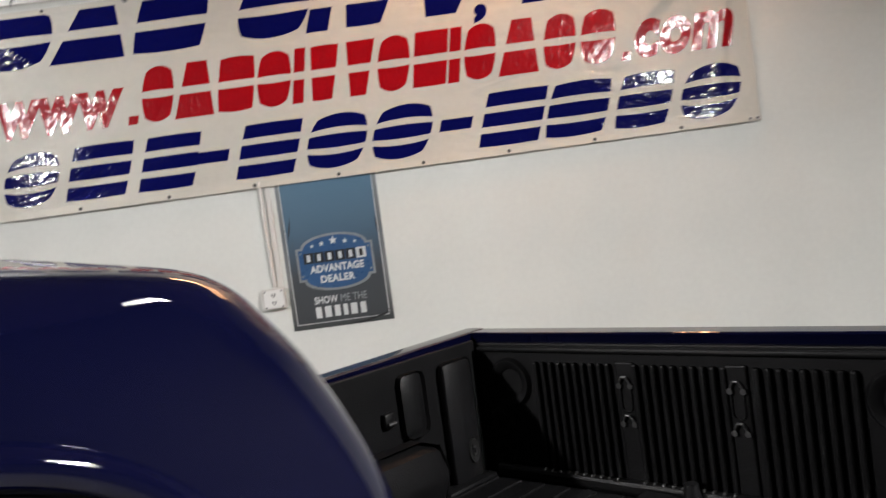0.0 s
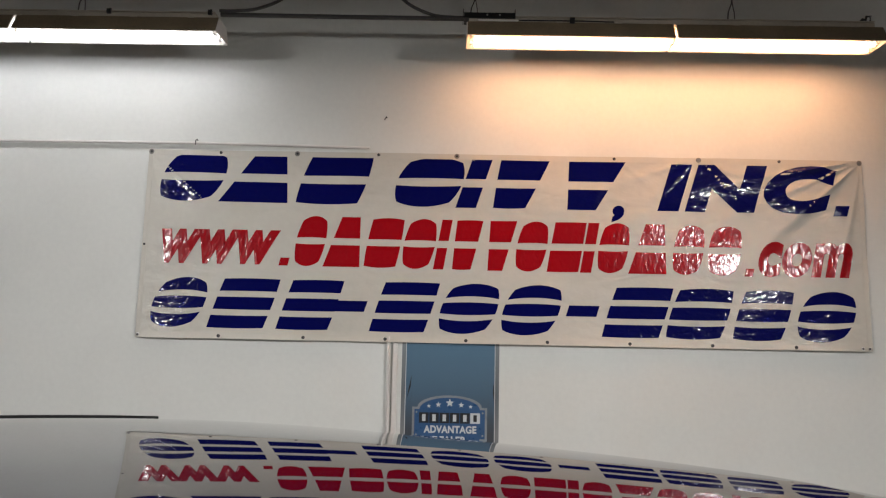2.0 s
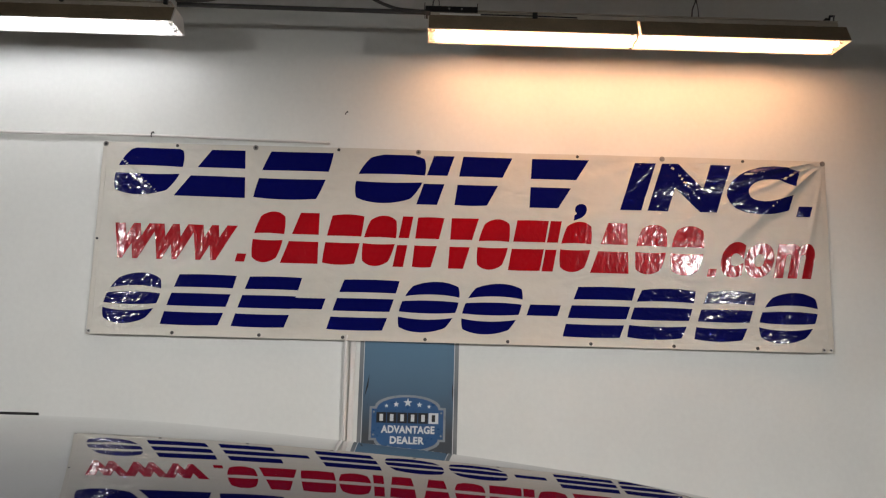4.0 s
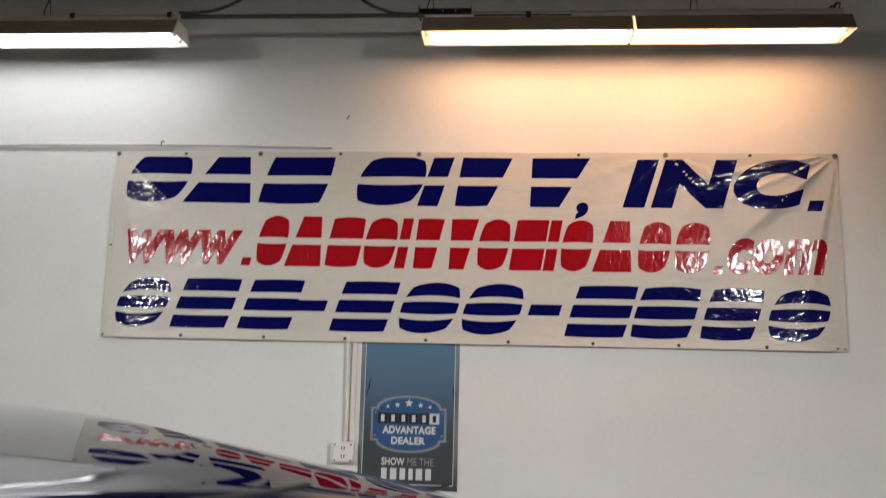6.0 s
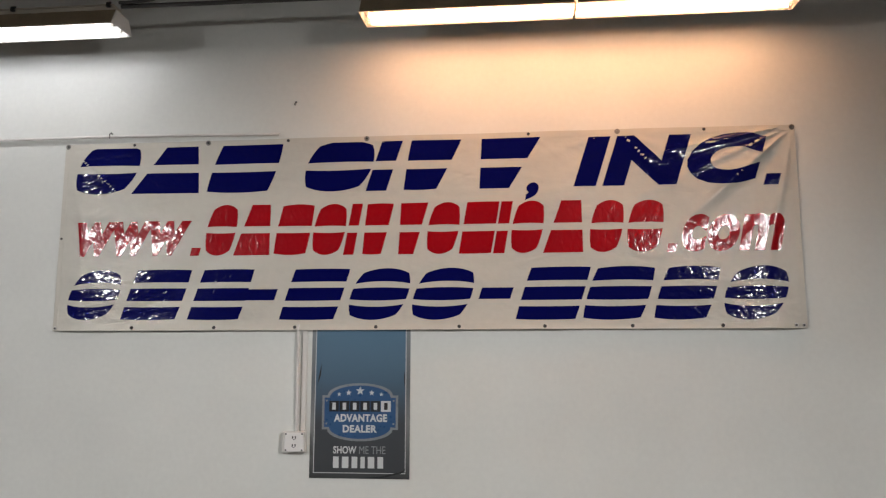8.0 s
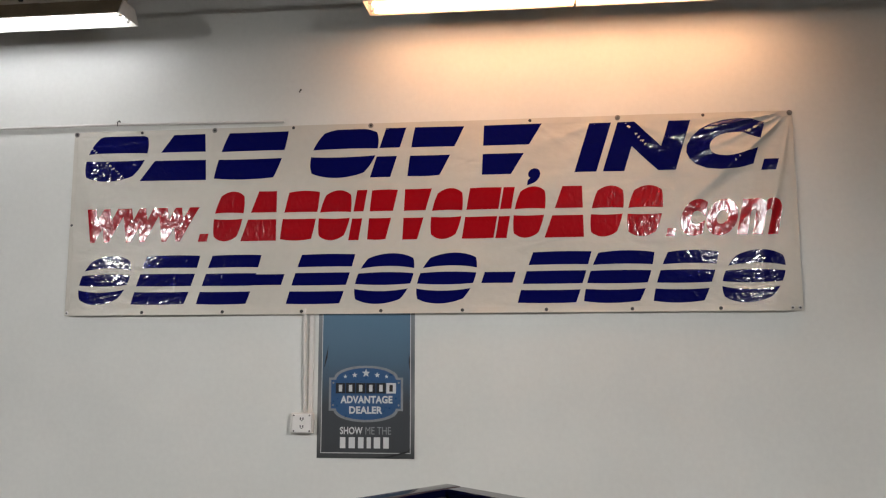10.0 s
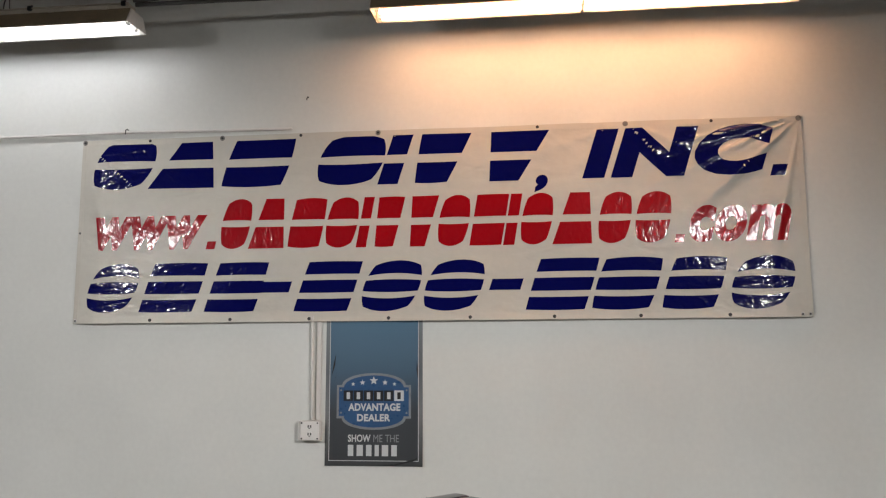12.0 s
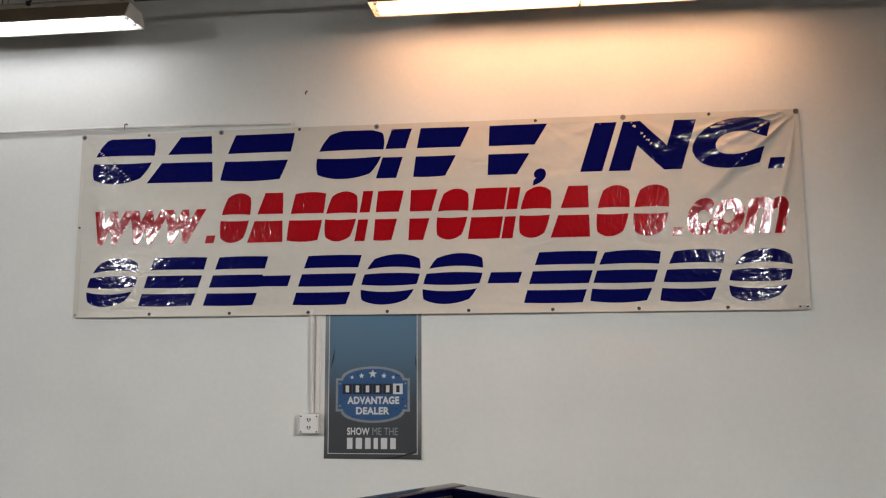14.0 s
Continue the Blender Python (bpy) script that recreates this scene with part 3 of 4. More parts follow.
for bx in (PC - 0.203, PC + 0.203):
    for bz in (1.439, 1.574):
        part("rivet", cyl((bx, PY - 0.002, bz), (bx, PY - 0.0035, bz), 0.006, 10), M_SILVER, badge)
lettering("ADVANTAGE", PC - 0.157, 0.322, 1.450, 0.046, 0, M_PRINTW, badge, 0.04, None, "lettering", PY - 0.0002)
lettering("DEALER", PC - 0.102, 0.206, 1.388, 0.044, 0, M_PRINTW, badge, 0.04, None, "lettering", PY - 0.0002)
lettering("SHOW", PC - 0.157, 0.14, 1.265, 0.044, 0, M_PRINTW, poster, 0.03, None, "lettering", PY)
lettering("ME THE", PC + 0.0, 0.157, 1.265, 0.044, 0, M_PRINTG, poster, 0.0, None, "lettering", PY)
for k, (dx, w) in enumerate(((0, 0.05), (0.054, 0.055), (0.112, 0.05), (0.165, 0.042), (0.209, 0.055), (0.267, 0.05))):
    slab("mark", PC - 0.157 + dx, PC - 0.157 + dx + w - 0.016, 1.182, 1.248, PY - 0.001, M_PRINTW, poster)

# dents where the sheet is kinked along its edges
for kink in (((-0.578, 1.655), (-0.568, 1.72), (-0.551, 1.80), (-0.556, 1.725)), ((-0.560, 1.60), (-0.552, 1.66), (-0.545, 1.70), (-0.552, 1.655)), ((-0.042, 1.64), (-0.050, 1.70), (-0.047, 1.755), (-0.040, 1.70)), ((-0.30, 1.128), (-0.18, 1.136), (-0.06, 1.166), (-0.03, 1.186), (-0.06, 1.155), (-0.18, 1.126))):
    part("kink", prism(kink, -0.0006, "y", PY - 0.0012), M_PRINTB, poster, "dark kinked dent in the sheet")

# ---- wall fittings ---------------------------------------------------
conduit = thing("conduit", "thin painted electrical conduit running down to the outlet", "conduit")
part("pipe", tube([(-0.700, -0.016, 2.03), (-0.696, -0.016, 1.7), (-0.690, -0.016, 1.395)], 0.0115, 12), M_PAINTED, conduit, smooth=True)
part("cover_strip", box(-0.672, -0.642, -0.012, -0.001, 1.395, 2.03, 0.002), M_PAINTED, conduit)
outlet = thing("outlet_box", "white surface-mounted duplex outlet box on the wall", "outlet")
part("box_body", box(-0.772, -0.632, -0.045, -0.001, 1.272, 1.392, 0.006), M_PAINTED, outlet)
part("cover", box(-0.756, -0.640, -0.050, -0.045, 1.277, 1.387, 0.004), M_WHITE, outlet)
for dz in (1.355, 1.309):
    rec = part("receptacle", cyl((-0.698, -0.050, dz), (-0.698, -0.0535, dz), 0.0195, 20), M_WHITE, outlet)
    for dx in (-0.008, 0.008):
        part("slot", box(-0.698 + dx - 0.0036, -0.698 + dx + 0.0036, -0.0541, -0.0534, dz - 0.003, dz + 0.012), M_HOLE, rec)
    part("slot", cyl((-0.698, -0.0534, dz - 0.008), (-0.698, -0.0542, dz - 0.009), 0.0058, 10), M_HOLE, rec)
for dx in (-0.748, -0.650):
    for dz in (1.286, 1.379):
        part("screw", cyl((dx, -0.050, dz), (dx, -0.0525, dz), 0.005, 10), M_HOLE, outlet)

sensor = thing("wall_clip", "small white plastic clip on the wall", "clip")
part("base", cyl((3.209, -0.001, 2.465), (3.209, -0.010, 2.465), 0.016, 20), M_WHITE, sensor)
part("prong", tube([(3.205, -0.008, 2.445), (3.207, -0.022, 2.452), (3.211, -0.026, 2.47), (3.216, -0.020, 2.492)], 0.007, 8), M_WHITE, sensor, smooth=True)

bell = thing("wall_bell", "small grey round bell with a loose wire", "bell")
bm = bmesh.new()
bmesh.ops.create_uvsphere(bm, u_segments=20, v_segments=12, radius=0.042)
bmesh.ops.transform(bm, verts=bm.verts, matrix=Matrix.Translation((-3.268, -0.036, 1.848)) @ Matrix.Diagonal((1, 0.8, 1, 1)))
part("shell", bm, M_CHROME, bell, smooth=True)
part("wire", tube(arc((-3.3, -0.012, 1.83), (-3.52, -0.006, 1.80), 0.03), 0.004, 6), M_CABLE, bell, smooth=True)

# ---- cables up by the lamps -----------------------------------------
link = thing("lamp_conduit", "thin metal conduit joining the two strip lights", "conduit")
part("pipe", tube([(-1.76, FIX_Y + 0.02, 3.955), (-1.0, FIX_Y + 0.02, 3.952), (-0.24, FIX_Y + 0.02, 3.95)], 0.014, 10), M_CABLE, link, smooth=True)
channel = part("mounting_channel", box(-0.27, 0.035, FIX_Y - 0.055, FIX_Y + 0.045, 3.924, 3.929), M_BLACK, link, "black open steel channel")
part("channel_side", box(-0.27, 0.035, FIX_Y - 0.058, FIX_Y - 0.055, 3.924, 3.957), M_BLACK, channel)
part("channel_side", box(-0.27, 0.035, FIX_Y + 0.045, FIX_Y + 0.048, 3.924, 3.957), M_BLACK, channel)
for ex in (-0.275, 0.037):
    part("ear", box(ex - 0.002, ex + 0.002, FIX_Y - 0.057, FIX_Y + 0.047, 3.924, 3.980), M_BLACK, channel)
for ex in (-0.13, -0.055):
    part("bolt", cyl((ex, FIX_Y - 0.058, 3.942), (ex, FIX_Y - 0.062, 3.942), 0.006, 8), M_CONDUIT, channel)


def smooth_points(pts, n=8):
    """A smooth run through the points."""
    pts = [Vector(p) for p in pts]
    ext = [2 * pts[0] - pts[1], *pts, 2 * pts[-1] - pts[-2]]
    out = []
    for i in range(1, len(ext) - 2):
        p, q, r, u = ext[i - 1:i + 3]
        for k in range(n):
            t = k / n
            out.append(0.5 * (2 * q + (r - p) * t + (2 * p - 5 * q + 4 * r - u) * t * t + (3 * q - p - 3 * r + u) * t ** 3))
    return out + [pts[-1]]


for run in (((-1.76, 3.966), (-1.667, 3.966), (-1.52, 3.985), (-1.356, 4.066), (-1.226, 4.225), (-1.150, 4.40), (-1.10, 4.75), (-1.09, 5.2)),
            ((-0.25, 3.944), (-0.333, 3.945), (-0.47, 3.962), (-0.632, 4.046), (-0.759, 4.216), (-0.83, 4.38), (-0.88, 4.75), (-0.89, 5.2))):
    cable("lamp_cable", smooth_points([(x, FIX_Y - 0.012, z) for x, z in run]), 0.0105, M_CABLE, "grey power cable curving up from the strip light")

rod = thing("wall_rod", "thin painted rod fixed along the wall above the banner", "rod")
part("pipe", tube([(-7.9, -0.018, 3.245), (-4.0, -0.018, 3.243), (-1.98, -0.018, 3.25), (-0.86, -0.018, 3.236)], 0.009, 10), M_PAINTED, rod, smooth=True)
for x in (-5.6, -3.6, -1.98):
    part("hook", tube([(x, -0.0005, 3.272), (x + 0.002, -0.02, 3.275), (x - 0.003, -0.033, 3.262), (x - 0.004, -0.030, 3.236)], 0.004, 6), M_CABLE, rod, smooth=True)

nail = thing("nail", "bent dark nail driven in the wall", "nail")
part("shank", tube([(-0.77, -0.0005, 3.432), (-0.768, -0.014, 3.434), (-0.758, -0.02, 3.442)], 0.0035, 6), M_HOLE, nail, smooth=True)
part("head", cyl((-0.759, -0.0195, 3.441), (-0.755, -0.0215, 3.444), 0.006, 10), M_HOLE, nail)

mount = thing("wall_bracket", "black bracket on the wall with a loose hanging cable", "bracket")
part("plate", box(3.225, 3.295, -0.06, -0.001, 3.485, 3.545, 0.006), M_BLACK, mount)
part("strap", tube([(3.225, -0.03, 3.49), (3.235, -0.03, 3.43), (3.29, -0.03, 3.35), (3.38, -0.03, 3.24), (3.45, -0.03, 3.15)], 0.014, 8), M_HOUSE, mount, smooth=True)
part("cable", tube([(3.45, -0.03, 3.14), (3.48, -0.03, 3.09), (3.50, -0.03, 3.04)], 0.010, 8), M_CABLE, mount, smooth=True)
part("plug", box(3.43, 3.47, -0.06, -0.02, 3.12, 3.18, 0.005), M_BLACK, mount)
part("spare_wire", tube([(3.44, -0.03, 3.14), (3.55, -0.03, 3.145), (3.62, -0.03, 3.18), (3.63, -0.03, 3.30), (3.60, -0.02, 3.36)], 0.008, 8), M_PAINTED, mount, "cream coated loose wire", smooth=True)

# ---- pickup truck ----------------------------------------------------
# in the truck's own axes: x towards the tailgate (0 at its inside), y to its far side, z up
TRUCK = pose(0.927, -2.654, 0, 0, 0, 47.0)
truck = thing("pickup_truck", "dark blue crew-cab pickup truck with a black lined empty bed", "truck", m=TRUCK)


def spline(rows, z):
    """Smooth interpolation of rows (z, ...) at z."""
    n = len(rows)
    i = max(k for k in range(n - 1) if rows[k][0] <= z or k == 0)
    a, b = rows[i], rows[i + 1]
    t = (z - a[0]) / (b[0] - a[0])
    p, q = rows[max(i - 1, 0)], rows[min(i + 2, n - 1)]
    out = []
    for k in range(1, len(a)):
        da = (b[k] - p[k]) / max(1e-6, b[0] - p[0]) * (b[0] - a[0])
        db = (q[k] - a[k]) / max(1e-6, q[0] - a[0]) * (b[0] - a[0])
        t2, t3 = t * t, t * t * t
        out.append((2 * t3 - 3 * t2 + 1) * a[k] + (t3 - 2 * t2 + t) * da + (-2 * t3 + 3 * t2) * b[k] + (t3 - t2) * db)
    return out


# height, half width, rear, front, corner radius of the cab
CAB = [
    (1.06, 0.835, -1.690, -4.02, 0.05),
    (1.25, 0.804, -1.673, -3.80, 0.045),
    (1.42, 0.772, -1.672, -3.58, 0.046),
    (1.53, 0.7525, -1.683, -3.43, 0.050),
    (1.60, 0.7403, -1.709, -3.34, 0.057),
    (1.640, 0.7334, -1.736, -3.29, 0.062),
    (1.650, 0.7316, -1.745, -3.28, 0.064),
    (1.656, 0.7299, -1.752, -3.27, 0.067),
    (1.661, 0.7265, -1.758, -3.255, 0.074),
    (1.667, 0.7197, -1.770, -3.24, 0.09),
    (1.674, 0.7105, -1.796, -3.22, 0.12),
    (1.681, 0.6990, -1.832, -3.205, 0.15),
    (1.685, 0.6895, -1.856, -3.195, 0.17),
    (1.688, 0.6770, -1.876, -3.18, 0.19),
    (1.690, 0.6600, -1.892, -3.17, 0.21),
]
ROOF_Z, CROWN, ROOF_HALF = 1.690, 0.036, 0.66
ROOF_REAR, ROOF_FRONT = -1.72, -3.17


def crown(x, y):
    """How far the roof's crown rises over its edge: rounded across, falling gently to its ends."""
    e = min(1, abs((x - (ROOF_REAR + ROOF_FRONT) / 2) / ((ROOF_REAR - ROOF_FRONT) / 2)))
    return CROWN * (1 - min(1, abs(y) / ROOF_HALF) ** 3) * (1 - e ** 3)


def ring(hw, rear, front, rad, per=10):
    """A rounded rectangle, seen from above, as points from the near rear corner round."""
    pts = []
    for cx, cy, a0 in ((rear - rad, -hw + rad, -90), (rear - rad, hw - rad, 0), (front + rad, hw - rad, 90), (front + rad, -hw + rad, 180)):
        for k in range(per + 1):
            a = radians(a0 + 90 * k / per)
            pts.append((cx + rad * math.cos(a), cy + rad * math.sin(a)))
    full = []
    for k in range(len(pts)):
        p, q = pts[k], pts[(k + 1) % len(pts)]
        d = math.hypot(q[0] - p[0], q[1] - p[1])
        full.append(p)
        if (k + 1) % (per + 1) == 0:
            n = 16
            full += [(mix(p[0], q[0], j / n), mix(p[1], q[1], j / n)) for j in range(1, n)]
    return full


def cab_shell():
    bm = bmesh.new()
    rings = []
    zs = [1.06 + (ROOF_Z - 1.06) * (1 - (1 - k / 150) ** 2) for k in range(151)]
    for z in zs:
        hw, rear, front, rad = spline(CAB, min(z, ROOF_Z - 1e-6))
        rings.append([bm.verts.new((x, y, z + crown(x, y) * max(0, (z - 1.60) / (ROOF_Z - 1.60)) ** 2)) for x, y in ring(hw, rear, front, rad)])
    hw, rear, front, rad = CAB[-1][1:]
    base = ring(hw, rear, front, rad)
    mx = (rear + front) / 2
    for k in range(1, 36):
        r = 1 - (k / 36) ** 1.5
        rings.append([bm.verts.new((mx + (x - mx) * r, y * r, ROOF_Z + crown(mx + (x - mx) * r, y * r))) for x, y in base])
    n = len(rings[0])
    for a, b in zip(rings, rings[1:]):
        for k in range(n):
            bm.faces.new((a[k], a[(k + 1) % n], b[(k + 1) % n], b[k]))
    top = bm.verts.new((mx, 0, ROOF_Z + CROWN))
    for k in range(n):
        bm.faces.new((rings[-1][k], rings[-1][(k + 1) % n], top))
    return bm


def side_y(z):
    return spline(CAB, min(z, ROOF_Z - 1e-6))[0]


cab = part("cab", cab_shell(), M_PAINT, truck, smooth=True)


def side_strip(outline, off, mat, name, parent, sgn, label="", depth=0.01, n=60):
    """A panel on the cab's side that follows its curve: outline (x at z) as a function z -> (x0, x1)."""
    bm = bmesh.new()
    z0, z1, fx = outline
    rows = []
    for j in range(n + 1):
        z = mix(z0, z1, j / n)
        a, b = fx(z)
        y = side_y(z)
        rows.append([(bm.verts.new((mix(a, b, i / 10), sgn * (y + off), z)), bm.verts.new((mix(a, b, i / 10), sgn * (y + off - depth), z))) for i in range(11)])
    for a, b in zip(rows, rows[1:]):
        for i in range(10):
            bm.faces.new((a[i][0], a[i + 1][0], b[i + 1][0], b[i][0]))
            bm.faces.new((a[i][1], a[i + 1][1], b[i + 1][1], b[i][1]))
    for a, b in zip(rows, rows[1:]):
        for i in (0, 10):
            bm.faces.new((a[i][0], b[i][0], b[i][1], a[i][1]))
    for r in (rows[0], rows[-1]):
        for i in range(10):
            bm.faces.new((r[i][0], r[i + 1][0], r[i + 1][1], r[i][1]))
    return part(name, bm, mat, parent, label, smooth=True)


def rounded_rear(xr, z_top, rad):
    """Rear edge of a window, with a rounded upper corner."""
    def f(z):
        d = z - (z_top - rad)
        return xr if d <= 0 else xr - rad + math.sqrt(max(0.0, rad * rad - d * d))
    return f


for sgn in (-1, 1):
    fr = rounded_rear(-1.826, 1.562, 0.125)
    fr2 = rounded_rear(-1.790, 1.599, 0.14)
    side_strip((1.10, 1.598, lambda z: (-2.58, fr2(z))), 0.0035, M_RUBBER, "window_seal", cab, sgn)
    side_strip((1.12, 1.5615, lambda z: (-2.56, fr(z))), 0.006, M_GLASS, "side_window", cab, sgn)
    side_strip((1.10, 1.598, lambda z: (-3.78 + (z - 1.1) * 1.05, -2.66)), 0.0035, M_RUBBER, "window_seal", cab, sgn)
    side_strip((1.12, 1.5615, lambda z: (-3.74 + (z - 1.1) * 1.05, -2.68)), 0.006, M_GLASS, "side_window", cab, sgn)
    # painted lip of the door frame round the glass
    lip = []
    for k in range(25):
        a = radians(90 * k / 24)
        z = 1.599 - 0.14 + 0.14 * math.cos(a) + 0.006 * math.cos(a)
        lip.append((-1.790 - 0.14 + 0.146 * math.sin(a), sgn * (side_y(z) + 0.002), z))
    lip = [(x, sgn * (side_y(1.605) + 0.002), 1.605) for x in (-2.6, -2.4, -2.2, -2.1, -2.0)] + lip + [(-1.784, sgn * (side_y(z) + 0.002), z) for z in (1.3, 1.1)]
    part("door_frame", tube(lip, 0.0105, 14), M_PAINT, cab, smooth=True)
    # moulding in the roof ditch
    pts = []
    for k in range(31):
        if sgn > 0:
            x = mix(-3.12, -1.90, k / 30)
            y = 0.632 - 0.02 * max(0, (x + 1.98) / 0.15) ** 2
            z = 1.7062 - 0.006 * max(0, (x + 2.2) / 0.3) ** 2
        else:
            x = mix(-3.05, -1.900, k / 30)
            y = -0.5485 - math.sqrt(0.150 ** 2 - max(0, x + 1.985) ** 2)
            z = 1.6815
        pts.append((x, y, z))
    part("roof_moulding", tube(pts, 0.0040 if sgn > 0 else 0.0022, 6), M_RUBBER, cab, smooth=True)
    if sgn > 0:
        part("moulding_base", tube([(x, y, z - 0.0080) for x, y, z in pts], 0.0048, 6), M_PAINT, cab, smooth=True)


def rear_glass():
    bm = bmesh.new()
    n = 10
    rows = []
    for j in range(n + 1):
        z = mix(1.16, 1.55, j / n)
        hw, rear = spline(CAB, z)[:2]
        rows.append([bm.verts.new((rear + o, mix(-hw + 0.14, hw - 0.14, i / 12), z)) for i in range(13) for o in (0.004,)])
    for a, b in zip(rows, rows[1:]):
        for i in range(12):
            bm.faces.new((a[i], a[i + 1], b[i + 1], b[i]))
    g = bmesh.ops.extrude_face_region(bm, geom=list(bm.faces))
    bmesh.ops.translate(bm, verts=[v for v in g["geom"] if isinstance(v, bmesh.types.BMVert)], vec=(-0.008, 0, 0))
    return bm


part("rear_window", rear_glass(), M_GLASS, cab, smooth=True)


def windshield():
    bm = bmesh.new()
    n = 12
    rows = []
    for j in range(n + 1):
        z = mix(1.10, 1.63, j / n)
        hw, rear, front, rad = spline(CAB, z)
        rows.append([bm.verts.new((front - 0.005, mix(-hw + 0.12, hw - 0.12, i / 12), z)) for i in range(13)])
    for a, b in zip(rows, rows[1:]):
        for i in range(12):
            bm.faces.new((a[i], a[i + 1], b[i + 1], b[i]))
    g = bmesh.ops.extrude_face_region(bm, geom=list(bm.faces))
    bmesh.ops.translate(bm, verts=[v for v in g["geom"] if isinstance(v, bmesh.types.BMVert)], vec=(0.008, 0, 0))
    return bm


part("windshield", windshield(), M_GLASS, cab, smooth=True)

# lower body: doors and nose, as one profile that is pulled in at sill and nose
WHEEL_F, WHEEL_R, WR = -4.42, -0.80, 0.385


def arch_profile(x0, x1, z0, z1f, wheels, n=120, gap=0.07):
    """Side outline of a body with wheel arches: (x, z) pairs."""
    low, top = [], []
    for k in range(n + 1):
        x = mix(x0, x1, k / n)
        z = z0
        for wx in wheels:
            d = abs(x - wx)
            r = WR + gap
            if d < r:
                z = max(z, WR + math.sqrt(r * r - d * d) * 0.98)
        low.append((x, z))
        top.append((x, z1f(x)))
    return low, top


def body_side_mesh(x0, x1, z0, z1f, wheels, width):
    """A body panel pair: skin with a gentle bulge, on both sides, closed above."""
    bm = bmesh.new()
    low, top = arch_profile(x0, x1, z0, z1f, wheels)
    n, m = len(low), 10
    skins = []
    for sgn in (-1, 1):
        cols = []
        for (x, zl), (_, zt) in zip(low, top):
            col = []
            for j in range(m + 1):
                z = mix(zl, zt, j / m)
                v = (z - 0.4) / 0.9
                y = width(x) - 0.05 * (v - 0.55) ** 2 * 2 - (0.03 if z > zt - 0.02 else 0)
                col.append(bm.verts.new((x, sgn * y, z)))
            cols.append(col)
        for a, b in zip(cols, cols[1:]):
            for j in range(m):
                bm.faces.new((a[j], b[j], b[j + 1], a[j + 1]))
        skins.append(cols)
    return bm, skins


def front_top(x):
    return 1.075 if x > -4.0 else 1.075 - 0.10 * min(1, (-4.0 - x) / 1.2) ** 1.6


def front_width(x):
    return 0.925 if x > -4.5 else 0.925 - 0.13 * ((-4.5 - x) / 0.75) ** 2


bm, skins = body_side_mesh(-5.25, -1.69, 0.42, front_top, (WHEEL_F,), front_width)
a, b = skins
for k in range(len(a) - 1):
    bm.faces.new((a[k][-1], a[k + 1][-1], b[k + 1][-1], b[k][-1]))
for e in (0, -1):
    for j in range(10):
        bm.faces.new((a[e][j], a[e][j + 1], b[e][j + 1], b[e][j]))
front_body = part("front_body", bm, M_PAINT, truck, "dark blue doors, fenders and hood", smooth=True)
edge = front_body.modifiers.new("rounded edges", "BEVEL")
edge.width, edge.segments, edge.limit_method, edge.angle_limit = 0.03, 3, "ANGLE", radians(40)
for sgn in (-1, 1):
    for x in (-2.62, -3.72):
        part("door_gap", box(x - 0.003, x + 0.003, sgn * 0.9, sgn * 0.928, 0.48, 1.05), M_BLACK, truck)
    for x in (-1.95, -2.95):
        part("door_handle", box(x - 0.09, x + 0.09, sgn * 0.915, sgn * 0.955, 0.965, 0.995, 0.008), M_PAINT, truck)
    part("headlamp", box(-5.27, -5.1, sgn * 0.58, sgn * 0.82, 0.78, 0.93, 0.03), M_LAMPCLEAR, truck)
    part("mirror", box(-3.72, -3.58, sgn * 0.9, sgn * 1.1, 1.10, 1.28, 0.04), M_PAINT, truck)
    part("running_board", box(-3.9, -1.75, sgn * 0.86, sgn * 0.99, 0.40, 0.44, 0.01), M_BLACK, truck)
part("grille", box(-5.3, -5.2, -0.55, 0.55, 0.66, 0.93, 0.02), M_BLACK, truck)
part("front_bumper", box(-5.38, -5.18, -0.86, 0.86, 0.42, 0.64, 0.04), M_PAINT, truck)
part("rear_bumper", box(0.07, 0.26, -0.86, 0.86, 0.50, 0.68, 0.03), M_CHROME, truck)
part("chassis", box(-5.0, 0.05, -0.55, 0.55, 0.30, 0.46, 0.02), M_BLACK, truck)

# bed: outer sides, rails, liner
RAIL, FRONT = 1.286, -1.60
FAR, NEAR = 0.73, 0.83


def rail_z(x):
    """The rail falls a little towards the cab."""
    return RAIL + 0.018 * x


bm, skins = body_side_mesh(FRONT - 0.02, 0.06, 0.46, lambda x: rail_z(x) - 0.04, (WHEEL_R,), lambda x: 0.955)
part("bed_side", bm, M_PAINT, truck, "dark blue outer bed sides")


def rail(p, q, w, mat, name):
    """A rounded cap rail from p to q."""
    p, q = Vector(p), Vector(q)
    d = (q - p).normalized()
    side = Vector((-d.y, d.x, 0))
    bm = bmesh.new()
    prof = [(-w / 2, -0.055)] + [(-w / 2 * math.cos(a), -0.020 + 0.020 * math.sin(a) ** 0.16) for a in (math.pi * k / 12 for k in range(13))] + [(w / 2, -0.055)]
    ends = [[bm.verts.new(e + side * u + Vector((0, 0, v))) for u, v in prof] for e in (p, q)]
    n = len(prof)
    for k in range(n):
        bm.faces.new((ends[0][k], ends[0][(k + 1) % n], ends[1][(k + 1) % n], ends[1][k]))
    bm.faces.new(ends[0])
    bm.faces.new(ends[1][::-1])
    return part(name, bm, mat, truck, smooth=True)


def inner(sgn):
    return FAR if sgn > 0 else NEAR


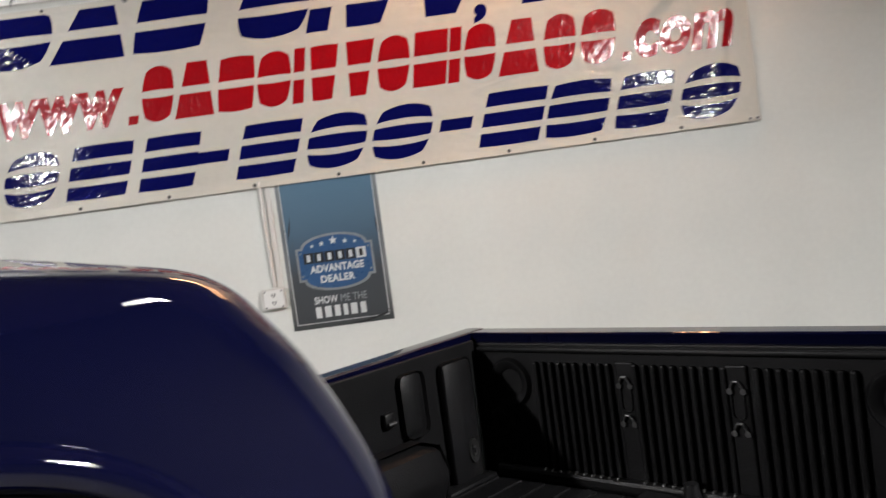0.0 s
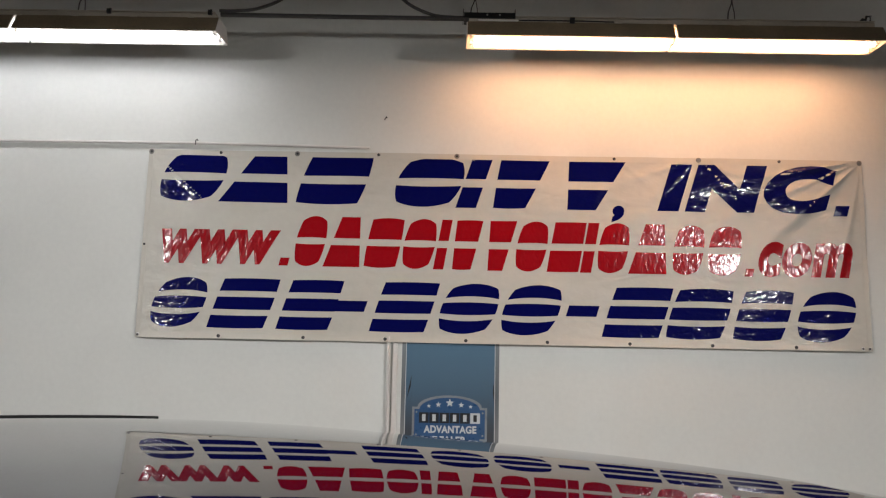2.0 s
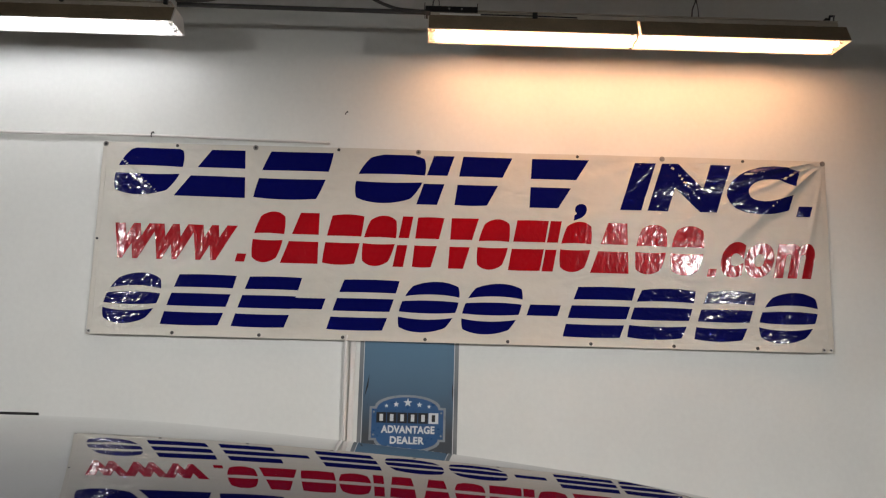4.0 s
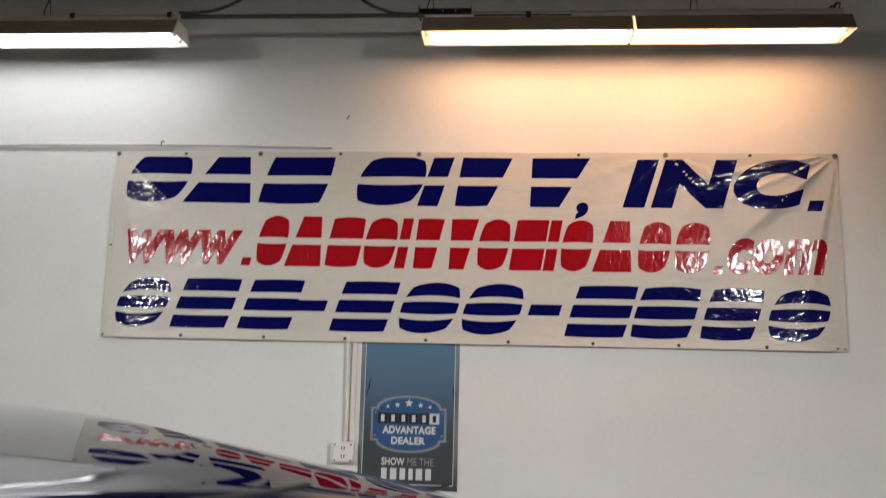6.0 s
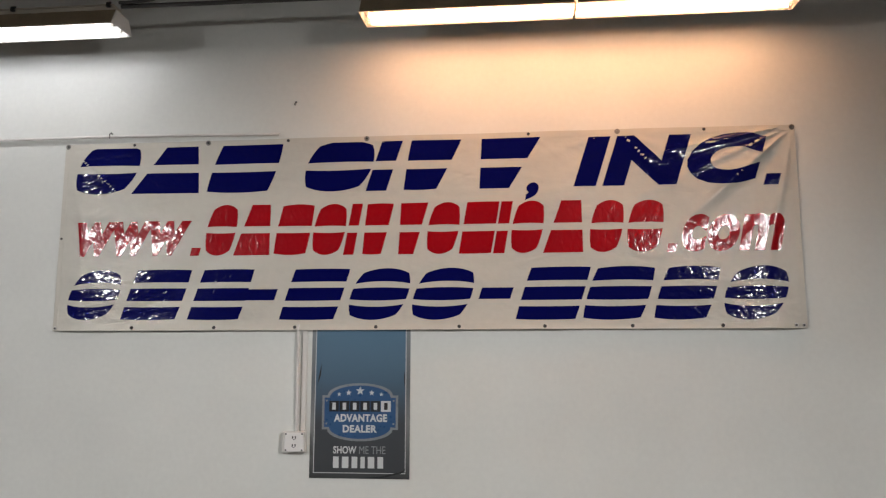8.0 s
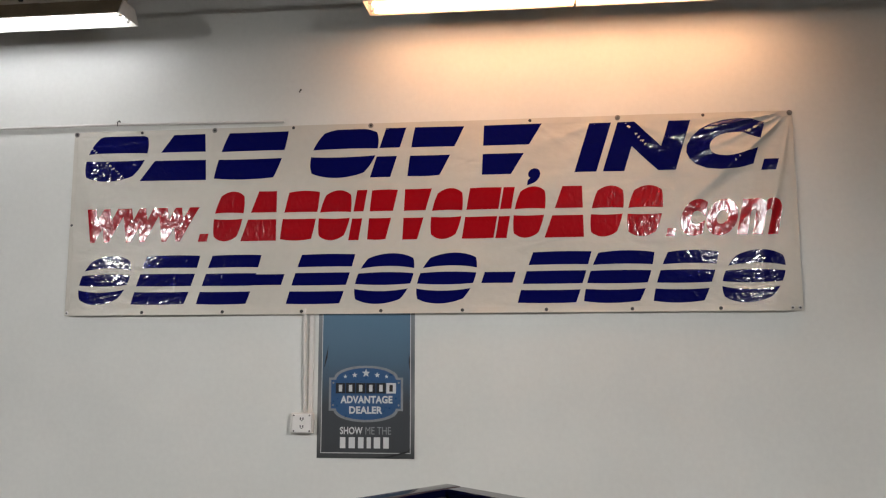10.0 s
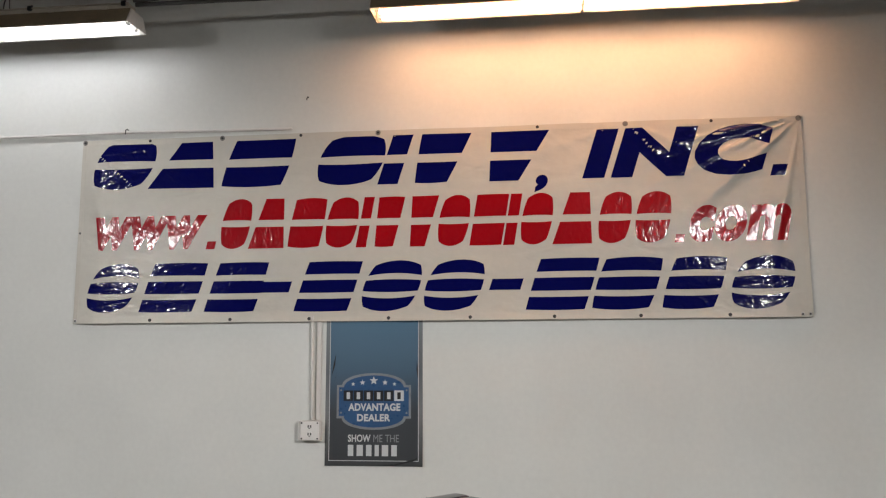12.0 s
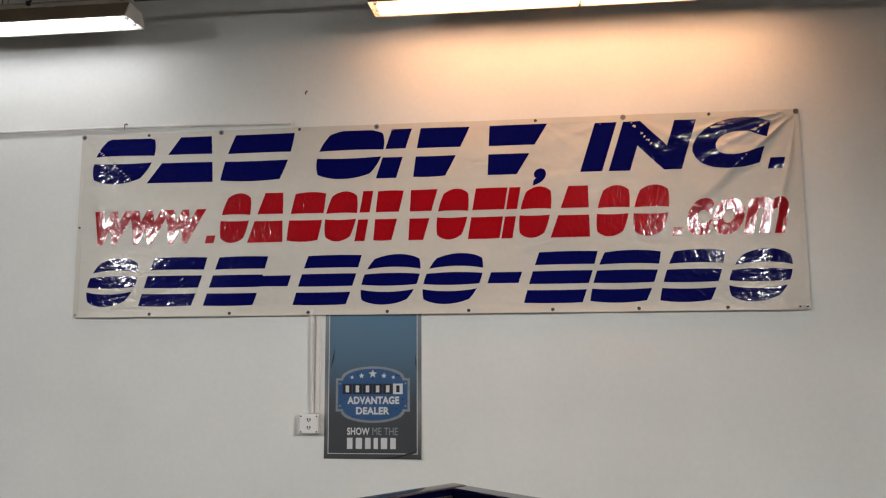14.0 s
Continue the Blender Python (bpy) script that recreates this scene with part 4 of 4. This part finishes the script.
for sgn in (-1, 1):
    y = sgn * (inner(sgn) + 0.045)
    rail((FRONT - 0.02, y, rail_z(FRONT)), (0.075, y, rail_z(0.07)), 0.09, M_PAINT, "bed_rail")
rail((FRONT - 0.01, -NEAR, rail_z(FRONT) - 0.002), (FRONT - 0.01, FAR, rail_z(FRONT) - 0.002), 0.05, M_PAINT, "bulkhead_rail")
tailgate = part("tailgate", box(0.02, 0.075, -NEAR - 0.02, FAR + 0.02, 0.62, RAIL - 0.012, 0.012), M_PAINT, truck)
part("tailgate_cap", box(0.003, 0.082, -NEAR, FAR, RAIL - 0.036, RAIL - 0.001, 0.006), M_PAINT, tailgate)

LT = RAIL - 0.055
part("liner_floor", box(FRONT, 0.0, -NEAR + 0.004, FAR - 0.004, 0.79, 0.82), M_LINER, truck)
liner_gate = part("liner_tailgate", box(0.0, 0.012, -NEAR + 0.005, FAR - 0.005, 0.82, LT + 0.02, 0.004), M_LINER, truck, "ribbed black plastic tailgate liner")
part("liner_lip", box(-0.016, 0.004, -0.70, 0.70, LT - 0.006, LT + 0.010, 0.006), M_LINER, liner_gate, smooth=True)
part("liner_ledge", box(-0.035, 0.002, -0.70, 0.66, 0.82, 0.862, 0.012), M_LINER, liner_gate)
NR = 33
for k in range(NR):
    y = -0.455 + 0.925 * k / (NR - 1)
    if abs(abs(y + 0.006) - 0.163) < 0.027:
        continue
    part("rib", box(-0.015, 0.002, y - 0.0085, y + 0.0085, 0.85, LT - 0.035, 0.006), M_LINER, liner_gate)
    part("rib_foot", box(-0.030, -0.012, y - 0.005, y + 0.005, 0.85, 0.866, 0.004), M_FOOT, liner_gate)
for y in (-0.169, 0.157):
    part("hook_plate", box(-0.008, 0.002, y - 0.03, y + 0.03, 0.85, LT - 0.03, 0.006), M_LINER, liner_gate)
    slot = [(-0.010, y + 0.017 * math.cos(a), LT - 0.125 + (0.03 if math.sin(a) > 0 else -0.03) + 0.017 * math.sin(a)) for a in (2 * math.pi * k / 24 for k in range(25))]
    part("slot_ring", tube(slot, 0.0025, 6), M_LINER, liner_gate, smooth=True)
    for dz in (0.075, 0.185):
        part("tie_hook", tube([(-0.010, y - 0.018, LT - dz - 0.022), (-0.014, y - 0.014, LT - dz - 0.008), (-0.017, y - 0.006, LT - dz + 0.004), (-0.017, y + 0.006, LT - dz + 0.004), (-0.014, y + 0.014, LT - dz - 0.008), (-0.010, y + 0.018, LT - dz - 0.022)], 0.0042, 8), M_HOOK, liner_gate, smooth=True)
        for e in (-0.018, 0.018):
            part("hook_foot", cyl((-0.008, y + e, LT - dz - 0.022), (-0.017, y + e, LT - dz - 0.022), 0.0085, 10), M_HOOK, liner_gate)


def recess(x, y, z, r, axis, parent):
    """A round dished pocket in the liner: a raised collar with a wide sloping inner wall."""
    bm = lathe([(r + 0.012, 0.0), (r + 0.003, 0.012), (r - 0.003, 0.012), (r - r * 0.35, 0.0005)], 32)
    turn = pose(x, y, z, 0, -90) if axis == "x" else pose(x, y, z, 90 if y > 0 else -90)
    bmesh.ops.transform(bm, verts=bm.verts, matrix=turn)
    part("pocket_ring", bm, M_LINER, parent, smooth=True)


for y in (-0.55, 0.578):
    recess(-0.003, y, LT - 0.105, 0.068, "x", liner_gate)
for y in (0.63, -0.62):
    for z in (LT - 0.235, LT - 0.345):
        recess(-0.003, y, z, 0.038, "x", liner_gate)
for sgn in (-1, 1):
    w = inner(sgn)
    side = part("liner_side", box(FRONT, 0.0, sgn * (w - 0.012), sgn * w, 0.82, LT + 0.03, 0.004), M_LINER, truck)
    # bulges of the liner: by the cab, over the wheel house, and the post by the tailgate
    for x0, x1, z0, z1, out in ((-1.56, -1.30, 0.85, LT - 0.05, 0.040), (-0.372, -0.268, 1.03, LT - 0.004, 0.034), (-0.195, -0.055, 0.822, LT - 0.008, 0.046)):
        part("pocket", box(x0, x1, sgn * (w - out), sgn * (w - 0.010), z0, z1, 0.026), M_LINER, side, smooth=True)
    part("wheel_house", box(-1.25, -0.285, sgn * (w - 0.16), sgn * (w - 0.008), 0.815, 1.04, 0.10), M_LINER, side, smooth=True)
    part("tie_bracket", box(-0.445, -0.405, sgn * (w - 0.034), sgn * (w - 0.010), 1.085, 1.130, 0.008), M_LINER, side, smooth=True)
    part("bracket_pin", cyl((-0.44, sgn * (w - 0.038), 1.098), (-0.41, sgn * (w - 0.038), 1.098), 0.006, 8), M_HOOK, side)
    part("foot_fillet", box(-0.26, -0.03, sgn * (w - 0.075), sgn * (w - 0.010), 0.815, 0.838, 0.011), M_LINER, side, smooth=True)
    drain = part("drain_cup", lathe([(0.030, 0.0), (0.028, 0.006), (0.022, 0.006), (0.012, 0.0008)], 20), M_RUBBER, side, smooth=True)
    drain.data.transform(pose(-0.105, sgn * (w - 0.0465), 0.925, 90 * sgn) @ Matrix.Diagonal((0.8, 1.35, 1, 1)))
    # two bright pins added in place of the glints in the cup
    for dz in (0.0, 0.022):
        part("drain_glint", cyl((-0.105, sgn * (w - 0.047), 0.914 + dz), (-0.105, sgn * (w - 0.053), 0.914 + dz), 0.0045, 8), M_HOOK, drain)
part("liner_front", box(FRONT, FRONT + 0.012, -NEAR + 0.01, FAR - 0.01, 0.82, LT + 0.02), M_LINER, truck)
for k in range(16):
    y = -0.72 + 1.38 * k / 15
    part("floor_rib", box(FRONT + 0.03, -0.05, y - 0.02, y + 0.02, 0.818, 0.828, 0.003), M_LINER, truck)
latch = part("floor_latch", box(-0.20, -0.05, -0.17, 0.11, 0.825, 0.855, 0.012), M_LINER, truck, smooth=True)
part("latch_knob", cyl((-0.05, -0.03, 0.85), (-0.05, -0.03, 0.89), 0.025, 16, None, 0.018), M_LINER, latch)
for sgn in (-1, 1):
    part("tail_lamp", box(-0.02, 0.082, sgn * 0.86, sgn * 0.955, 0.78, 1.16, 0.02), M_LAMPRED, truck)


def wheel(x, sgn):
    y = sgn * 0.80
    bm = bmesh.new()
    prof = [(0.23, -0.11), (0.34, -0.125), (WR - 0.02, -0.11), (WR, -0.08), (WR, 0.08), (WR - 0.02, 0.11), (0.34, 0.125), (0.23, 0.11)]
    rings = []
    for k in range(40):
        a = 2 * math.pi * k / 40
        rings.append([bm.verts.new((x + r * math.cos(a), y + w, WR + r * math.sin(a))) for r, w in prof])
    for k in range(40):
        p, q = rings[k], rings[(k + 1) % 40]
        for j in range(len(prof)):
            bm.faces.new((p[j], p[(j + 1) % 8], q[(j + 1) % 8], q[j]))
    tyre = part("wheel", bm, M_RUBBER, truck, "black tyre on an aluminium rim", smooth=False)
    rim = cyl((x, y + sgn * 0.05, WR), (x, y + sgn * 0.09, WR), 0.235, 32)
    for k in range(6):
        a = 2 * math.pi * k / 6
        cyl((x + 0.05 * math.cos(a), y + sgn * 0.095, WR + 0.05 * math.sin(a)), (x + 0.21 * math.cos(a), y + sgn * 0.09, WR + 0.21 * math.sin(a)), 0.03, 8, rim)
    part("rim", rim, M_RIM, tyre)


for x in (WHEEL_F, WHEEL_R):
    for sgn in (-1, 1):
        wheel(x, sgn)
